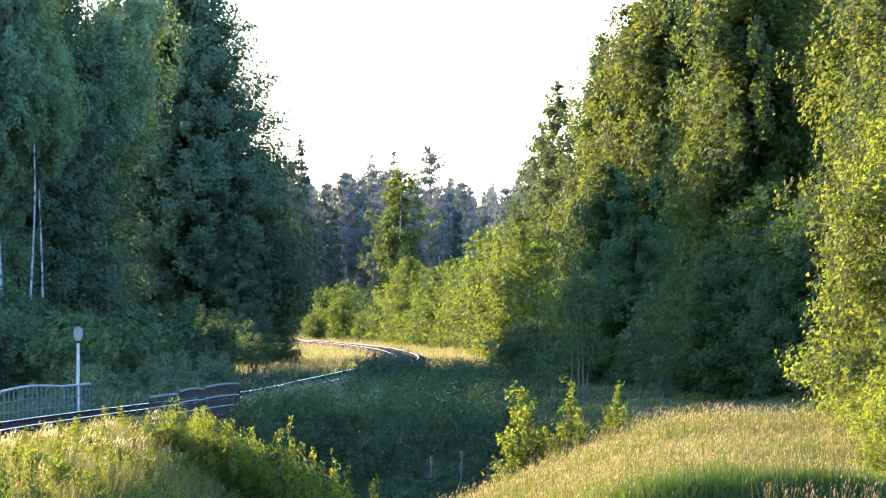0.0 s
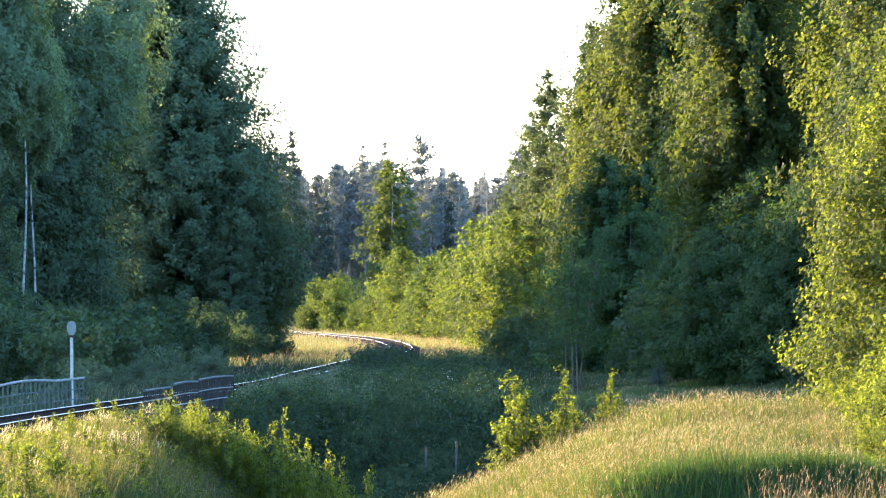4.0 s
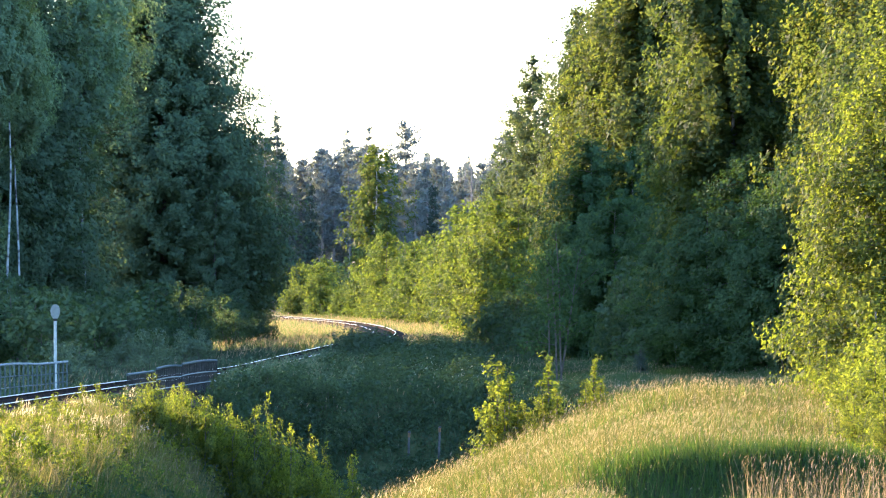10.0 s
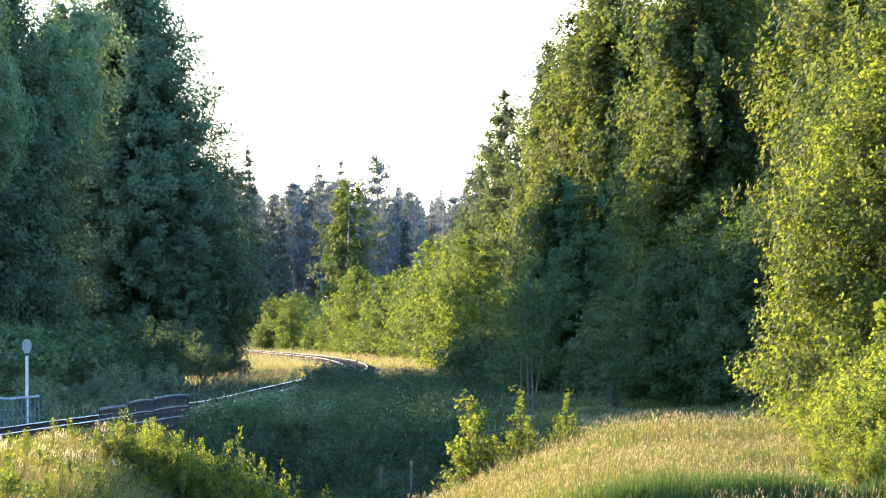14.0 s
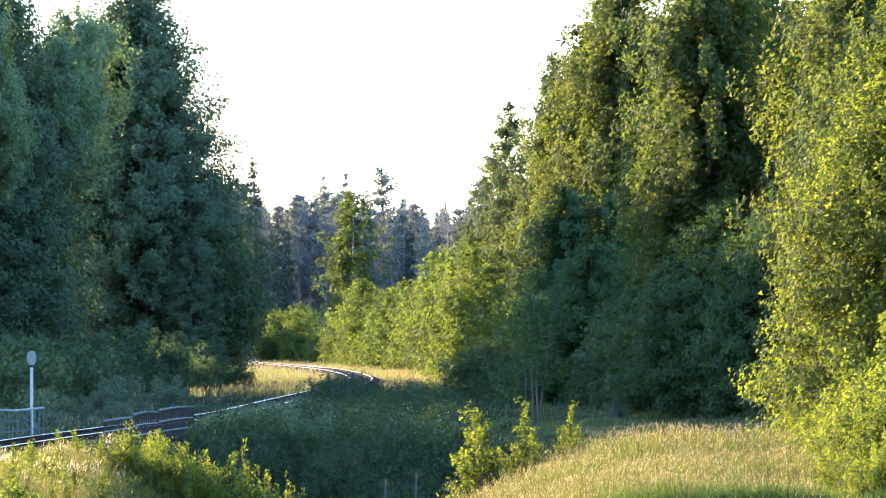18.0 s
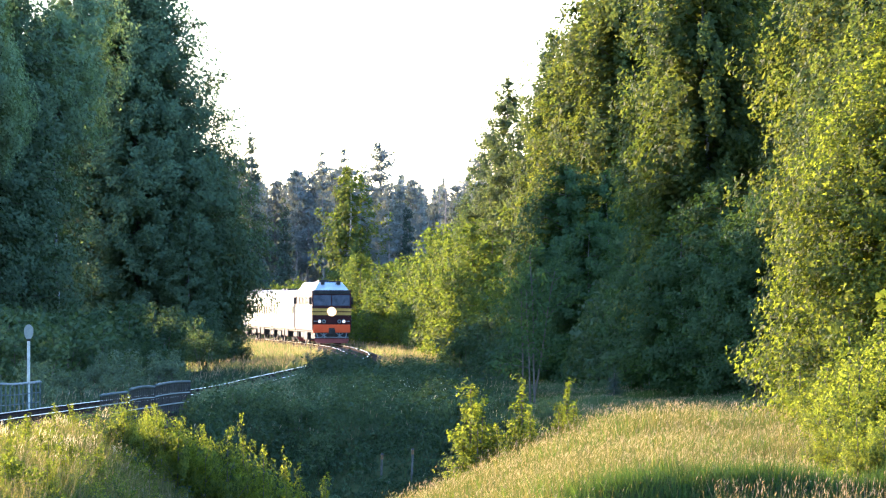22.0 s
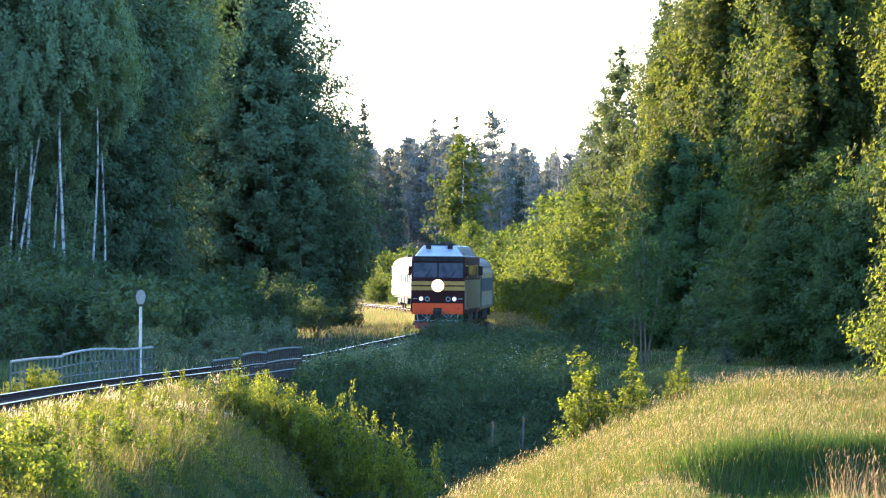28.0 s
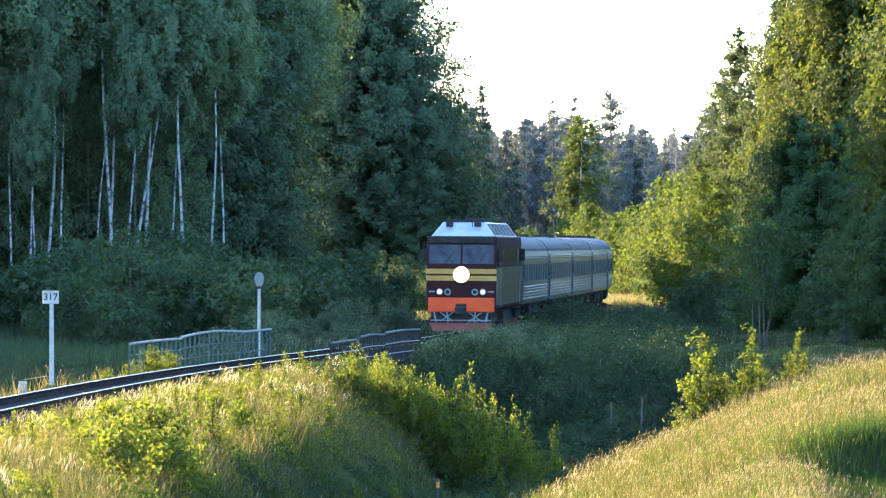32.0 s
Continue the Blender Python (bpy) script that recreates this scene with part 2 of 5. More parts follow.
def block(x0, x1, y0, y1, z0, z1, bm=None, bevel=0.0):
    own = bmesh.new()
    bmesh.ops.create_cube(own, size=1.0)
    for v in own.verts:
        v.co = Vector(((x0 + x1) / 2 + v.co.x * (x1 - x0), (y0 + y1) / 2 + v.co.y * (y1 - y0), (z0 + z1) / 2 + v.co.z * (z1 - z0)))
    if bevel:
        bmesh.ops.bevel(own, geom=list(own.edges), offset=bevel, segments=2, affect="EDGES", profile=0.5)
    if bm is None:
        return own
    me = bpy.data.meshes.new("t")
    own.to_mesh(me)
    own.free()
    bm.from_mesh(me)
    bpy.data.meshes.remove(me)
    return bm


def prism(profile, axis, a0, a1, bm=None, cap=True):
    """Extrudes a closed profile of 2D points along x, y or z."""
    bm = bm or bmesh.new()

    def place(p, a):
        return {"x": (a, p[0], p[1]), "y": (p[0], a, p[1]), "z": (p[0], p[1], a)}[axis]

    one = [bm.verts.new(place(p, a0)) for p in profile]
    two = [bm.verts.new(place(p, a1)) for p in profile]
    n = len(profile)
    for i in range(n):
        bm.faces.new((one[i], one[(i + 1) % n], two[(i + 1) % n], two[i]))
    if cap:
        bm.faces.new(one)
        bm.faces.new(two[::-1])
    return bm


def rod(a, b, ra, rb=None, sides=8, bm=None):
    """A tapered round bar from a to b."""
    bm = bm or bmesh.new()
    rb = ra if rb is None else rb
    a, b = Vector(a), Vector(b)
    q = (b - a).to_track_quat("Z", "Y")
    rings = []
    for c, r in ((a, ra), (b, rb)):
        rings.append([bm.verts.new(c + q @ Vector((r * math.cos(2 * math.pi * i / sides), r * math.sin(2 * math.pi * i / sides), 0))) for i in range(sides)])
    for i in range(sides):
        bm.faces.new((rings[0][i], rings[0][(i + 1) % sides], rings[1][(i + 1) % sides], rings[1][i]))
    bm.faces.new(rings[0][::-1])
    bm.faces.new(rings[1])
    return bm


# ---- the lie of the land ----
# the track's centre line: knots (ahead, aside) joined by a natural cubic spline
BEND = ((95, -16.3), (130, -16.0), (160, -15.2), (190, -13.9), (215, -12.1), (235, -10.3), (253, -8.6), (272, -7.2), (294, -6.35), (318, -5.4),
        (343, -4.4), (370, -3.35), (396, -2.55), (420, -2.45), (450, -3.2), (480, -4.5), (510, -6.8), (540, -9.8), (570, -13.5), (590, -16.4))
KY, KX = np.array(BEND, dtype=float).T
_h = np.diff(KY)
_m = np.eye(len(KY))
_r = np.zeros(len(KY))
for _i in range(1, len(KY) - 1):
    _m[_i, _i - 1:_i + 2] = _h[_i - 1], 2 * (_h[_i - 1] + _h[_i]), _h[_i]
    _r[_i] = 6 * ((KX[_i + 1] - KX[_i]) / _h[_i] - (KX[_i] - KX[_i - 1]) / _h[_i - 1])
KM = np.linalg.solve(_m, _r)
SLOPE_0 = (KX[1] - KX[0]) / _h[0] - _h[0] * KM[1] / 6
SLOPE_1 = (KX[-1] - KX[-2]) / _h[-1] + _h[-1] * KM[-2] / 6


def line_x(y):
    """The track's centre line: x for each y; straight past both ends of the curve."""
    y = np.asarray(y, dtype=float)
    c = np.clip(y, KY[0], KY[-1])
    i = np.clip(np.searchsorted(KY, c) - 1, 0, len(KY) - 2)
    h = KY[i + 1] - KY[i]
    a, b = (KY[i + 1] - c) / h, (c - KY[i]) / h
    x = a * KX[i] + b * KX[i + 1] + ((a ** 3 - a) * KM[i] + (b ** 3 - b) * KM[i + 1]) * h * h / 6
    return x + np.where(y < c, SLOPE_0, SLOPE_1) * (y - c)


def gully_y(x):
    return 218 - 0.5 * (np.clip(x, -60, 40) + 12)


def step(a, b, v):
    t = np.clip((v - a) / (b - a), 0, 1)
    return t * t * (3 - 2 * t)


def land(x, y):
    """Height of the ground."""
    x, y = np.asarray(x, dtype=float), np.asarray(y, dtype=float)
    tx = line_x(y)
    g = y - gully_y(x)
    far = np.clip(-5.2 + (g - 3.5) / 2.3, -5.2, -0.7)
    low = np.where(x < tx, -2.3, -4.0)
    near = np.minimum(low, np.clip(-5.2 + (-g - 3.5) / 1.7, -5.2, 0))
    plain = np.where(g > 0, far, near)
    fall = np.where(x > tx, 4.6 - 2.8 * step(160, 196, y) + 1.5 * step(236, 260, y), 1.75)
    out = np.abs(x - tx) - 3.7
    edge = 3.0 - 1.3 * step(160, 196, y)
    bank = -0.55 - np.where(x > tx, np.clip(out, 0, edge) / fall + np.maximum(0, out - edge) / 1.1, np.maximum(0, out) / fall)
    bank = np.minimum(bank, -5.2 + (np.abs(g) - 3.5) / 1.35)
    crest = -4.0 + 5.1 * step(-8.0, 6.0, x) - 0.4 * step(9, 30, x)
    hill = crest - np.where(y > 140, (y - 140) * 0.11, (140 - y) * 0.022) - 3.0 * step(100, 60, y) - 1.1 * step(117.0, 114.8, y) * step(2.6, 4.6, x) * step(10.2, 9.2, x)
    stand = 2.4 - 5.0 * step(9, 55, y) - 3.0 * step(60, 80, y)
    z = np.maximum(np.maximum(plain, bank), np.maximum(np.where(y < 200, hill, -9), stand))
    wob = 0.10 * np.sin(x * 0.7 + y * 0.23) * np.sin(y * 0.31 - x * 0.2) + 0.06 * np.sin(x * 1.9 + 1.3) * np.sin(y * 1.3)
    near_track = step(2.8, 5.5, np.abs(x - tx))
    lump = np.sin(x * 1.55 + 0.6 * np.sin(y * 0.5)) * np.sin(y * 0.62 + 0.7 * np.sin(x * 0.9)) + 0.6 * np.sin(x * 2.7 - y * 0.8 + 1)
    rough = 0.15 * step(2.2, 3.6, np.abs(x - tx)) * np.where(x < -1.5, 1.0, 0.3) * step(90, 105, y) * step(420, 330, y)
    return z + wob * near_track + lump * rough


def axis(stops):
    """Grid lines: (from, to, spacing) runs joined."""
    out = []
    for a, b, d in stops:
        out += list(np.arange(a, b, d))
    return np.array(out + [stops[-1][1]])


gx = axis([(-3000, -300, 450), (-300, -60, 20), (-60, -24, 2.0), (-24, 24, 0.8), (24, 60, 2.5), (60, 300, 20), (300, 3000, 450)])
gy = axis([(-1500, -50, 290), (-50, 90, 5), (90, 300, 1.0), (300, 620, 3.0), (620, 900, 20), (900, 4500, 400)])
GX, GY = np.meshgrid(gx, gy)
gv = np.stack([GX, GY, land(GX, GY)], -1).reshape(-1, 3)
nx = len(gx)
ii = (np.arange(len(gy) - 1)[:, None] * nx + np.arange(nx - 1)[None]).ravel()
ground_mesh = soup(gv, np.stack([ii, ii + 1, ii + nx + 1, ii + nx], 1))
ground_mesh.polygons.foreach_set("use_smooth", np.ones(len(ii), dtype=bool))
tagged(part("ground", ground_mesh, "soil"), "grassy ground with a ravine and low hills", "ground", kind="structure")


# ---- railway ----
def along(y0, y1, d):
    """Points on the track's centre line with their side way, spaced in y."""
    y = np.arange(y0, y1 + d / 2, d)
    x = line_x(y)
    m = np.gradient(x, y)
    n = np.sqrt(1 + m * m)
    return x, y, 1 / n, -m / n


def sweep(profile, off, y0, y1, d, z=0.0):
    """Sweeps an open or closed cross-section (side, up) along the track."""
    x, y, sx, sy = along(y0, y1, d)
    p = np.array(profile)
    k = len(p)
    v = np.zeros((len(y), k, 3))
    for i, (a, b) in enumerate(p):
        v[:, i, 0], v[:, i, 1], v[:, i, 2] = x + sx * (off + a), y + sy * (off + a), z + b
    r = np.arange(len(y) - 1)[:, None] * k
    c = np.arange(k)[None]
    c2 = (c + 1) % k
    f = np.stack([r + c, r + c2, r + k + c2, r + k + c], -1).reshape(-1, 4)
    return soup(v, f)


track = thing("railway_track", None, "single railway track with shining rail heads curving through the woods", "railway track", kind="structure")
part("ballast", sweep([(-1.9, -0.30), (1.9, -0.30), (3.4, -0.75), (-3.4, -0.75)], 0, 60, 900, 3.0), "ballast", track, "grey stone ballast")
for side in (-0.76, 0.76):
    web = part("rail", sweep([(-0.07, -0.18), (0.07, -0.18), (0.07, -0.16), (0.012, -0.13), (0.012, -0.05), (0.034, -0.04), (0.034, -0.006), (-0.034, -0.006), (-0.034, -0.04), (-0.012, -0.05), (-0.012, -0.13), (-0.07, -0.16)], side, 60, 900, 2.0), "rail_side", track, "rusty steel rail")
    part("rail_head", sweep([(-0.036, -0.012), (0.036, -0.012), (0.030, 0.0), (-0.030, 0.0)], side, 60, 900, 2.0), "rail_top", web, "polished running surface")
sx_, sy_, ex_, ey_ = along(100, 600, 0.55)
sl_v, sl_f = [], []
for i in range(len(sy_)):
    c = np.array([sx_[i], sy_[i], 0])
    a, b = np.array([ex_[i], ey_[i], 0]) * 1.35, np.array([-ey_[i], ex_[i], 0]) * 0.12
    base = len(sl_v)
    for zz in (-0.34, -0.18):
        for p in (c - a - b, c + a - b, c + a + b, c - a + b):
            sl_v.append((p[0], p[1], zz))
    sl_f += [[base + q for q in quad] for quad in ((4, 5, 6, 7), (0, 1, 5, 4), (1, 2, 6, 5), (2, 3, 7, 6), (3, 0, 4, 7))]
part("sleepers", soup(sl_v, sl_f), "sleeper", track, "dark timber sleepers", kind="stuff")

# ---- bridge over the ravine ----
B0, B1 = 206.5, 235.0
bridge = thing("railway_bridge", pose(float(line_x(220)), 220, 0), "short steel girder railway bridge over a ravine", "bridge")
bridge_inv = pose(float(line_x(220)), 220, 0).inverted()


def on_line(y, off, z):
    m = float(line_x(y + 0.5) - line_x(y - 0.5))
    n = math.hypot(1, m)
    return Vector((float(line_x(y)) + off / n, y - off * m / n, z))


def bridge_part(name, me, material, label=""):
    ob = part(name, me, material, bridge, label)
    ob.matrix_parent_inverse = bridge_inv
    return ob


def run(profile, off, y0, y1, z=0.0):
    return sweep(profile, off, y0, y1, (y1 - y0) / 14, z)


bridge_part("deck", run([(-2.7, -0.42), (2.7, -0.42), (2.7, -0.30), (-2.7, -0.30)], 0, B0, B1), "concrete", "weathered walkway deck")
for side in (-2.55, 2.55):
    bridge_part("girder", run([(-0.10, -1.75), (0.10, -1.75), (0.10, -1.68), (0.03, -1.66), (0.03, -0.52), (0.10, -0.50), (0.10, -0.42), (-0.10, -0.42), (-0.10, -0.5), (-0.03, -0.52), (-0.03, -1.66), (-0.10, -1.68)], side, B0, B1), "iron_dark", "dark steel plate girder")
    for k in range(14):
        y = B0 + 1 + k * (B1 - B0 - 2) / 13
        p = on_line(y, side, 0)
        o = math.copysign(0.07, side)
        bridge_part("stiffener", block(p.x - 0.07 + o, p.x + 0.07 + o, y - 0.02, y + 0.02, -1.66, -0.5), "iron_dark")
for y in (B0 - 0.6, B1 + 0.6):
    p = on_line(y, 0, 0)
    bridge_part("abutment", block(p.x - 2.75, p.x + 2.75, y - 0.8, y + 0.8, -5.8, -0.44, bevel=0.06), "concrete", "concrete abutment")


def pipe(points, r, sides=6):
    """One bent tube through the points."""
    bm, rings = bmesh.new(), []
    for i, p in enumerate(points):
        d = points[min(i + 1, len(points) - 1)] - points[max(i - 1, 0)]
        q = d.to_track_quat("Z", "Y")
        rings.append([bm.verts.new(p + q @ Vector((r * math.cos(2 * math.pi * k / sides), r * math.sin(2 * math.pi * k / sides), 0))) for k in range(sides)])
    for a, b in zip(rings, rings[1:]):
        for k in range(sides):
            bm.faces.new((a[k], a[(k + 1) % sides], b[(k + 1) % sides], b[k]))
    bm.faces.new(rings[0][::-1])
    bm.faces.new(rings[-1])
    return bm


def railing(off, y0, y1, spans, tone, posts_every, label):
    """Iron handrail: spans are (share of the length, rise of the middle, drop of the whole)."""
    mid = on_line((y0 + y1) / 2, off, 0)
    fence = thing("bridge_railing", Matrix.Translation((mid.x, mid.y, -0.3)), label, "railing", "railings of the bridge")
    inv = Matrix.Translation((-mid.x, -mid.y, 0.3))

    def add(name, bm, material, lab=""):
        ob = part(name, bm, material, fence, lab)
        ob.matrix_parent_inverse = inv
        return ob

    total, y = y1 - y0, y0
    for share, rise, drop, gap in spans:
        e = y + share * total
        n = max(2, round((e - y) / 0.6))
        ys = [y + (e - y) * i / n for i in range(n + 1)]
        top = [0.80 - drop + rise * math.sin(math.pi * i / n) for i in range(n + 1)]
        # On the dark railing all rails are paler, highlights put into their colour.
        for rail, (zf, r, mt) in enumerate(((1.0, 0.045, "iron_pale" if tone == "iron" else "iron"), (0.62, 0.02, tone if tone == "iron" else "iron_pale"), (0.28, 0.02, tone if tone == "iron" else "iron_pale"))):
            bm = pipe([on_line(ys[i], off, -0.3 + (top[i] + 0.3) * zf) for i in range(n + 1)], r)
            add("top_rail" if rail == 0 else "mid_rail", bm, mt, "pale iron handrail" if rail == 0 and tone == "iron" else "")
        k = max(2, round((e - y - gap) / posts_every))
        for i in range(k + (1 if (share, rise, drop, gap) == spans[-1] or gap else 0)):
            yy = y + (e - y) * i / k
            h = 0.80 - drop + rise * math.sin(math.pi * i / k)
            p = on_line(yy, off, 0)
            w = 0.028
            add("post", block(p.x - w, p.x + w, yy - 0.03, yy + 0.03, -0.45, h - 0.02), tone)
        y = e + gap


railing(-2.75, 200.5, 233.5, [(0.34, 0.02, 0.10, 0.0), (0.42, 0.10, 0.05, 0.0), (0.22, 0.0, 0.06, 0.2)], "iron", 1.05, "grey iron bridge railing with a bent pale handrail")
railing(2.75, 209.0, 235.0, [(0.27, 0.0, 0.16, 0.9), (0.26, 0.05, 0.09, 0.3), (0.38, 0.04, 0.04, 0.1)], "iron_dark", 0.5, "dark iron bridge railing in uneven panels")

# ---- line-side posts ----
km = thing("kilometre_post", pose(-17.5, 190, -0.9, 0, 0, 0), "white concrete kilometre post with a number board", "distance post")
bm = bmesh.new()
prism([(-0.075, -0.06), (0.075, -0.06), (0.075, 0.06), (-0.075, 0.06)], "z", -0.3, 3.05, bm)
for v in bm.verts:
    if v.co.z > 1:
        v.co.x, v.co.y = v.co.x * 0.78 - 0.03, v.co.y * 0.78
part("post", bm, "white_paint", km)
board = part("board", block(-0.30, 0.20, -0.10, -0.06, 3.0, 3.40, bevel=0.012), "white_paint", km, "white number board")
text = bpy.data.curves.new("number", "FONT")
text.body, text.size, text.align_x, text.align_y, text.extrude, text.offset = "317", 0.30, "CENTER", "CENTER", 0.004, 0.006
text.materials.append(M["black_paint"])
number = new("number", text)
number.parent = board
number.matrix_local = pose(-0.05, -0.106, 3.2, 90, 0, 0)
tagged(number, "black numerals")

sp_x, sp_y = -14.1, 240.0
sign = thing("line_side_sign", pose(sp_x, sp_y, -0.75), "white post with a grey rounded plate seen from behind", "railway sign")
part("post", rod((0, 0, -0.2), (0, 0, 3.05), 0.065, 0.06, 10), "white_paint", sign, "white tubular post")
prof = [(0.205 * math.sin(a) * (1 - 0.22 * (1 - math.cos(a)) / 2), -0.30 * -math.cos(a)) for a in [2 * math.pi * i / 28 for i in range(28)]]
bm = prism([(p, 3.30 + q) for p, q in prof], "y", -0.03, 0.03)
part("plate", bm, "grey_paint", sign, "grey rounded plate")
part("clamp", block(-0.07, 0.07, -0.08, 0.08, 2.95, 3.05, bevel=0.01), "iron_dark", sign)


def stake(x, y, top, label, tip="orange_paint"):
    z = float(land(x, y))
    ob = thing("marker_stake", pose(x, y, z, 0, 2, 0), label, "marker stake", "marker stakes")
    part("shaft", rod((0, 0, -0.2), (0, 0, top - z - 0.22), 0.036, 0.036, 8), "wood", ob, "grey wooden shaft")
    part("tip", rod((0, 0, top - z - 0.22), (0, 0, top - z - 0.06), 0.046, 0.046, 8), tip, ob, "painted band")
    part("cap", rod((0, 0, top - z - 0.06), (0, 0, top - z), 0.06, 0.03, 8), "black_paint", ob, "black cap")


stake(0.64, 221.3, -1.42, "grey wooden marker stake with a rusty tip in the ravine", "rusty")
stake(-0.44, 222, -1.62, "grey wooden marker stake with a rusty tip in the ravine", "rusty")
stake(-5.05, 168, -2.35, "orange topped marker stake on the grassy slope")
for x, y, h in ((12.3, 282, 2.35), (13.15, 286, 2.1)):
    post = thing("fence_post", pose(x, y, float(land(x, y)), 0, random.uniform(-1.5, 1.5), 20), "old grey wooden fence post at the wood's edge", "post", "old fence posts")
    part("shaft", rod((0, 0, -0.2), (0, 0, h), 0.075, 0.06, 8), "wood", post)
cable = thing("cable_marker", pose(-18.4, 190, -0.9), "small white concrete cable marker with a wire hoop", "marker")
part("block", block(-0.12, 0.12, -0.1, 0.1, -0.1, 0.62, bevel=0.03), "white_paint", cable)
part("wire", rod((0, 0, 0.66), (0.75, 0, 0.78), 0.012, sides=6), "iron_pale", cable, "thin wire")


# ---- plants ----
def leaves(rng, c, length, width, hang=0.0, up=0.0, facing=None, tri=False):
    """Diamond leaves (or plain triangles) round the centres c; hang turns them to droop, up to stand, facing to lie on a surface."""
    n = len(c)
    a = rng.normal(size=(n, 3))
    a[:, 2] += up * 2 - hang * 2
    if facing is not None:
        f = facing + rng.normal(size=(n, 3)) * 0.38
        f /= np.linalg.norm(f, axis=1, keepdims=True) + 1e-9
        a -= f * (a * f).sum(1, keepdims=True)
    a /= np.linalg.norm(a, axis=1, keepdims=True) + 1e-9
    b = np.cross(a, rng.normal(size=(n, 3)) if facing is None else f)
    b /= np.linalg.norm(b, axis=1, keepdims=True) + 1e-9
    ln = (length * rng.uniform(0.65, 1.35, n))[:, None]
    wd = (width * rng.uniform(0.65, 1.35, n))[:, None]
    if tri:
        v = np.stack([c - a * ln / 2 - b * wd / 2, c - a * ln / 2 + b * wd / 2, c + a * ln / 2], 1)
        return soup(v, np.arange(3 * n), 3)
    v = np.stack([c - a * ln / 2, c + b * wd / 2 + a * ln * 0.06, c + a * ln / 2, c - b * wd / 2 + a * ln * 0.06], 1)
    return soup(v, np.arange(4 * n))


def tubes(trunks, arms, bark, twig, sides=7):
    """A trunk with tapered limbs as one mesh: each path is a list of (x, y, z, radius)."""
    vs, fs, tone = [], [], []
    for p in list(trunks) + list(arms):
        sides = 7 if len(p) > 6 else 3
        p = np.asarray(p)
        base = len(vs)
        k = len(p)
        for i in range(k):
            d = p[min(i + 1, k - 1), :3] - p[max(i - 1, 0), :3]
            d = d / (np.linalg.norm(d) + 1e-9)
            u = np.cross(d, (0.31, 0.93, 0.2))
            u /= np.linalg.norm(u) + 1e-9
            w = np.cross(d, u)
            for s in range(sides):
                t = 2 * math.pi * s / sides
                vs.append(p[i, :3] + (u * math.cos(t) + w * math.sin(t)) * p[i, 3])
        for i in range(k - 1):
            for s in range(sides):
                a, b = base + i * sides + s, base + i * sides + (s + 1) % sides
                fs.append((a, b, b + sides, a + sides))
                tone.append(1 if sides == 3 else 0)
    me = soup(np.array(vs), fs)
    me.materials.append(M[bark])
    me.materials.append(M[twig])
    me.polygons.foreach_set("material_index", np.array(tone, dtype=np.int32))
    return me


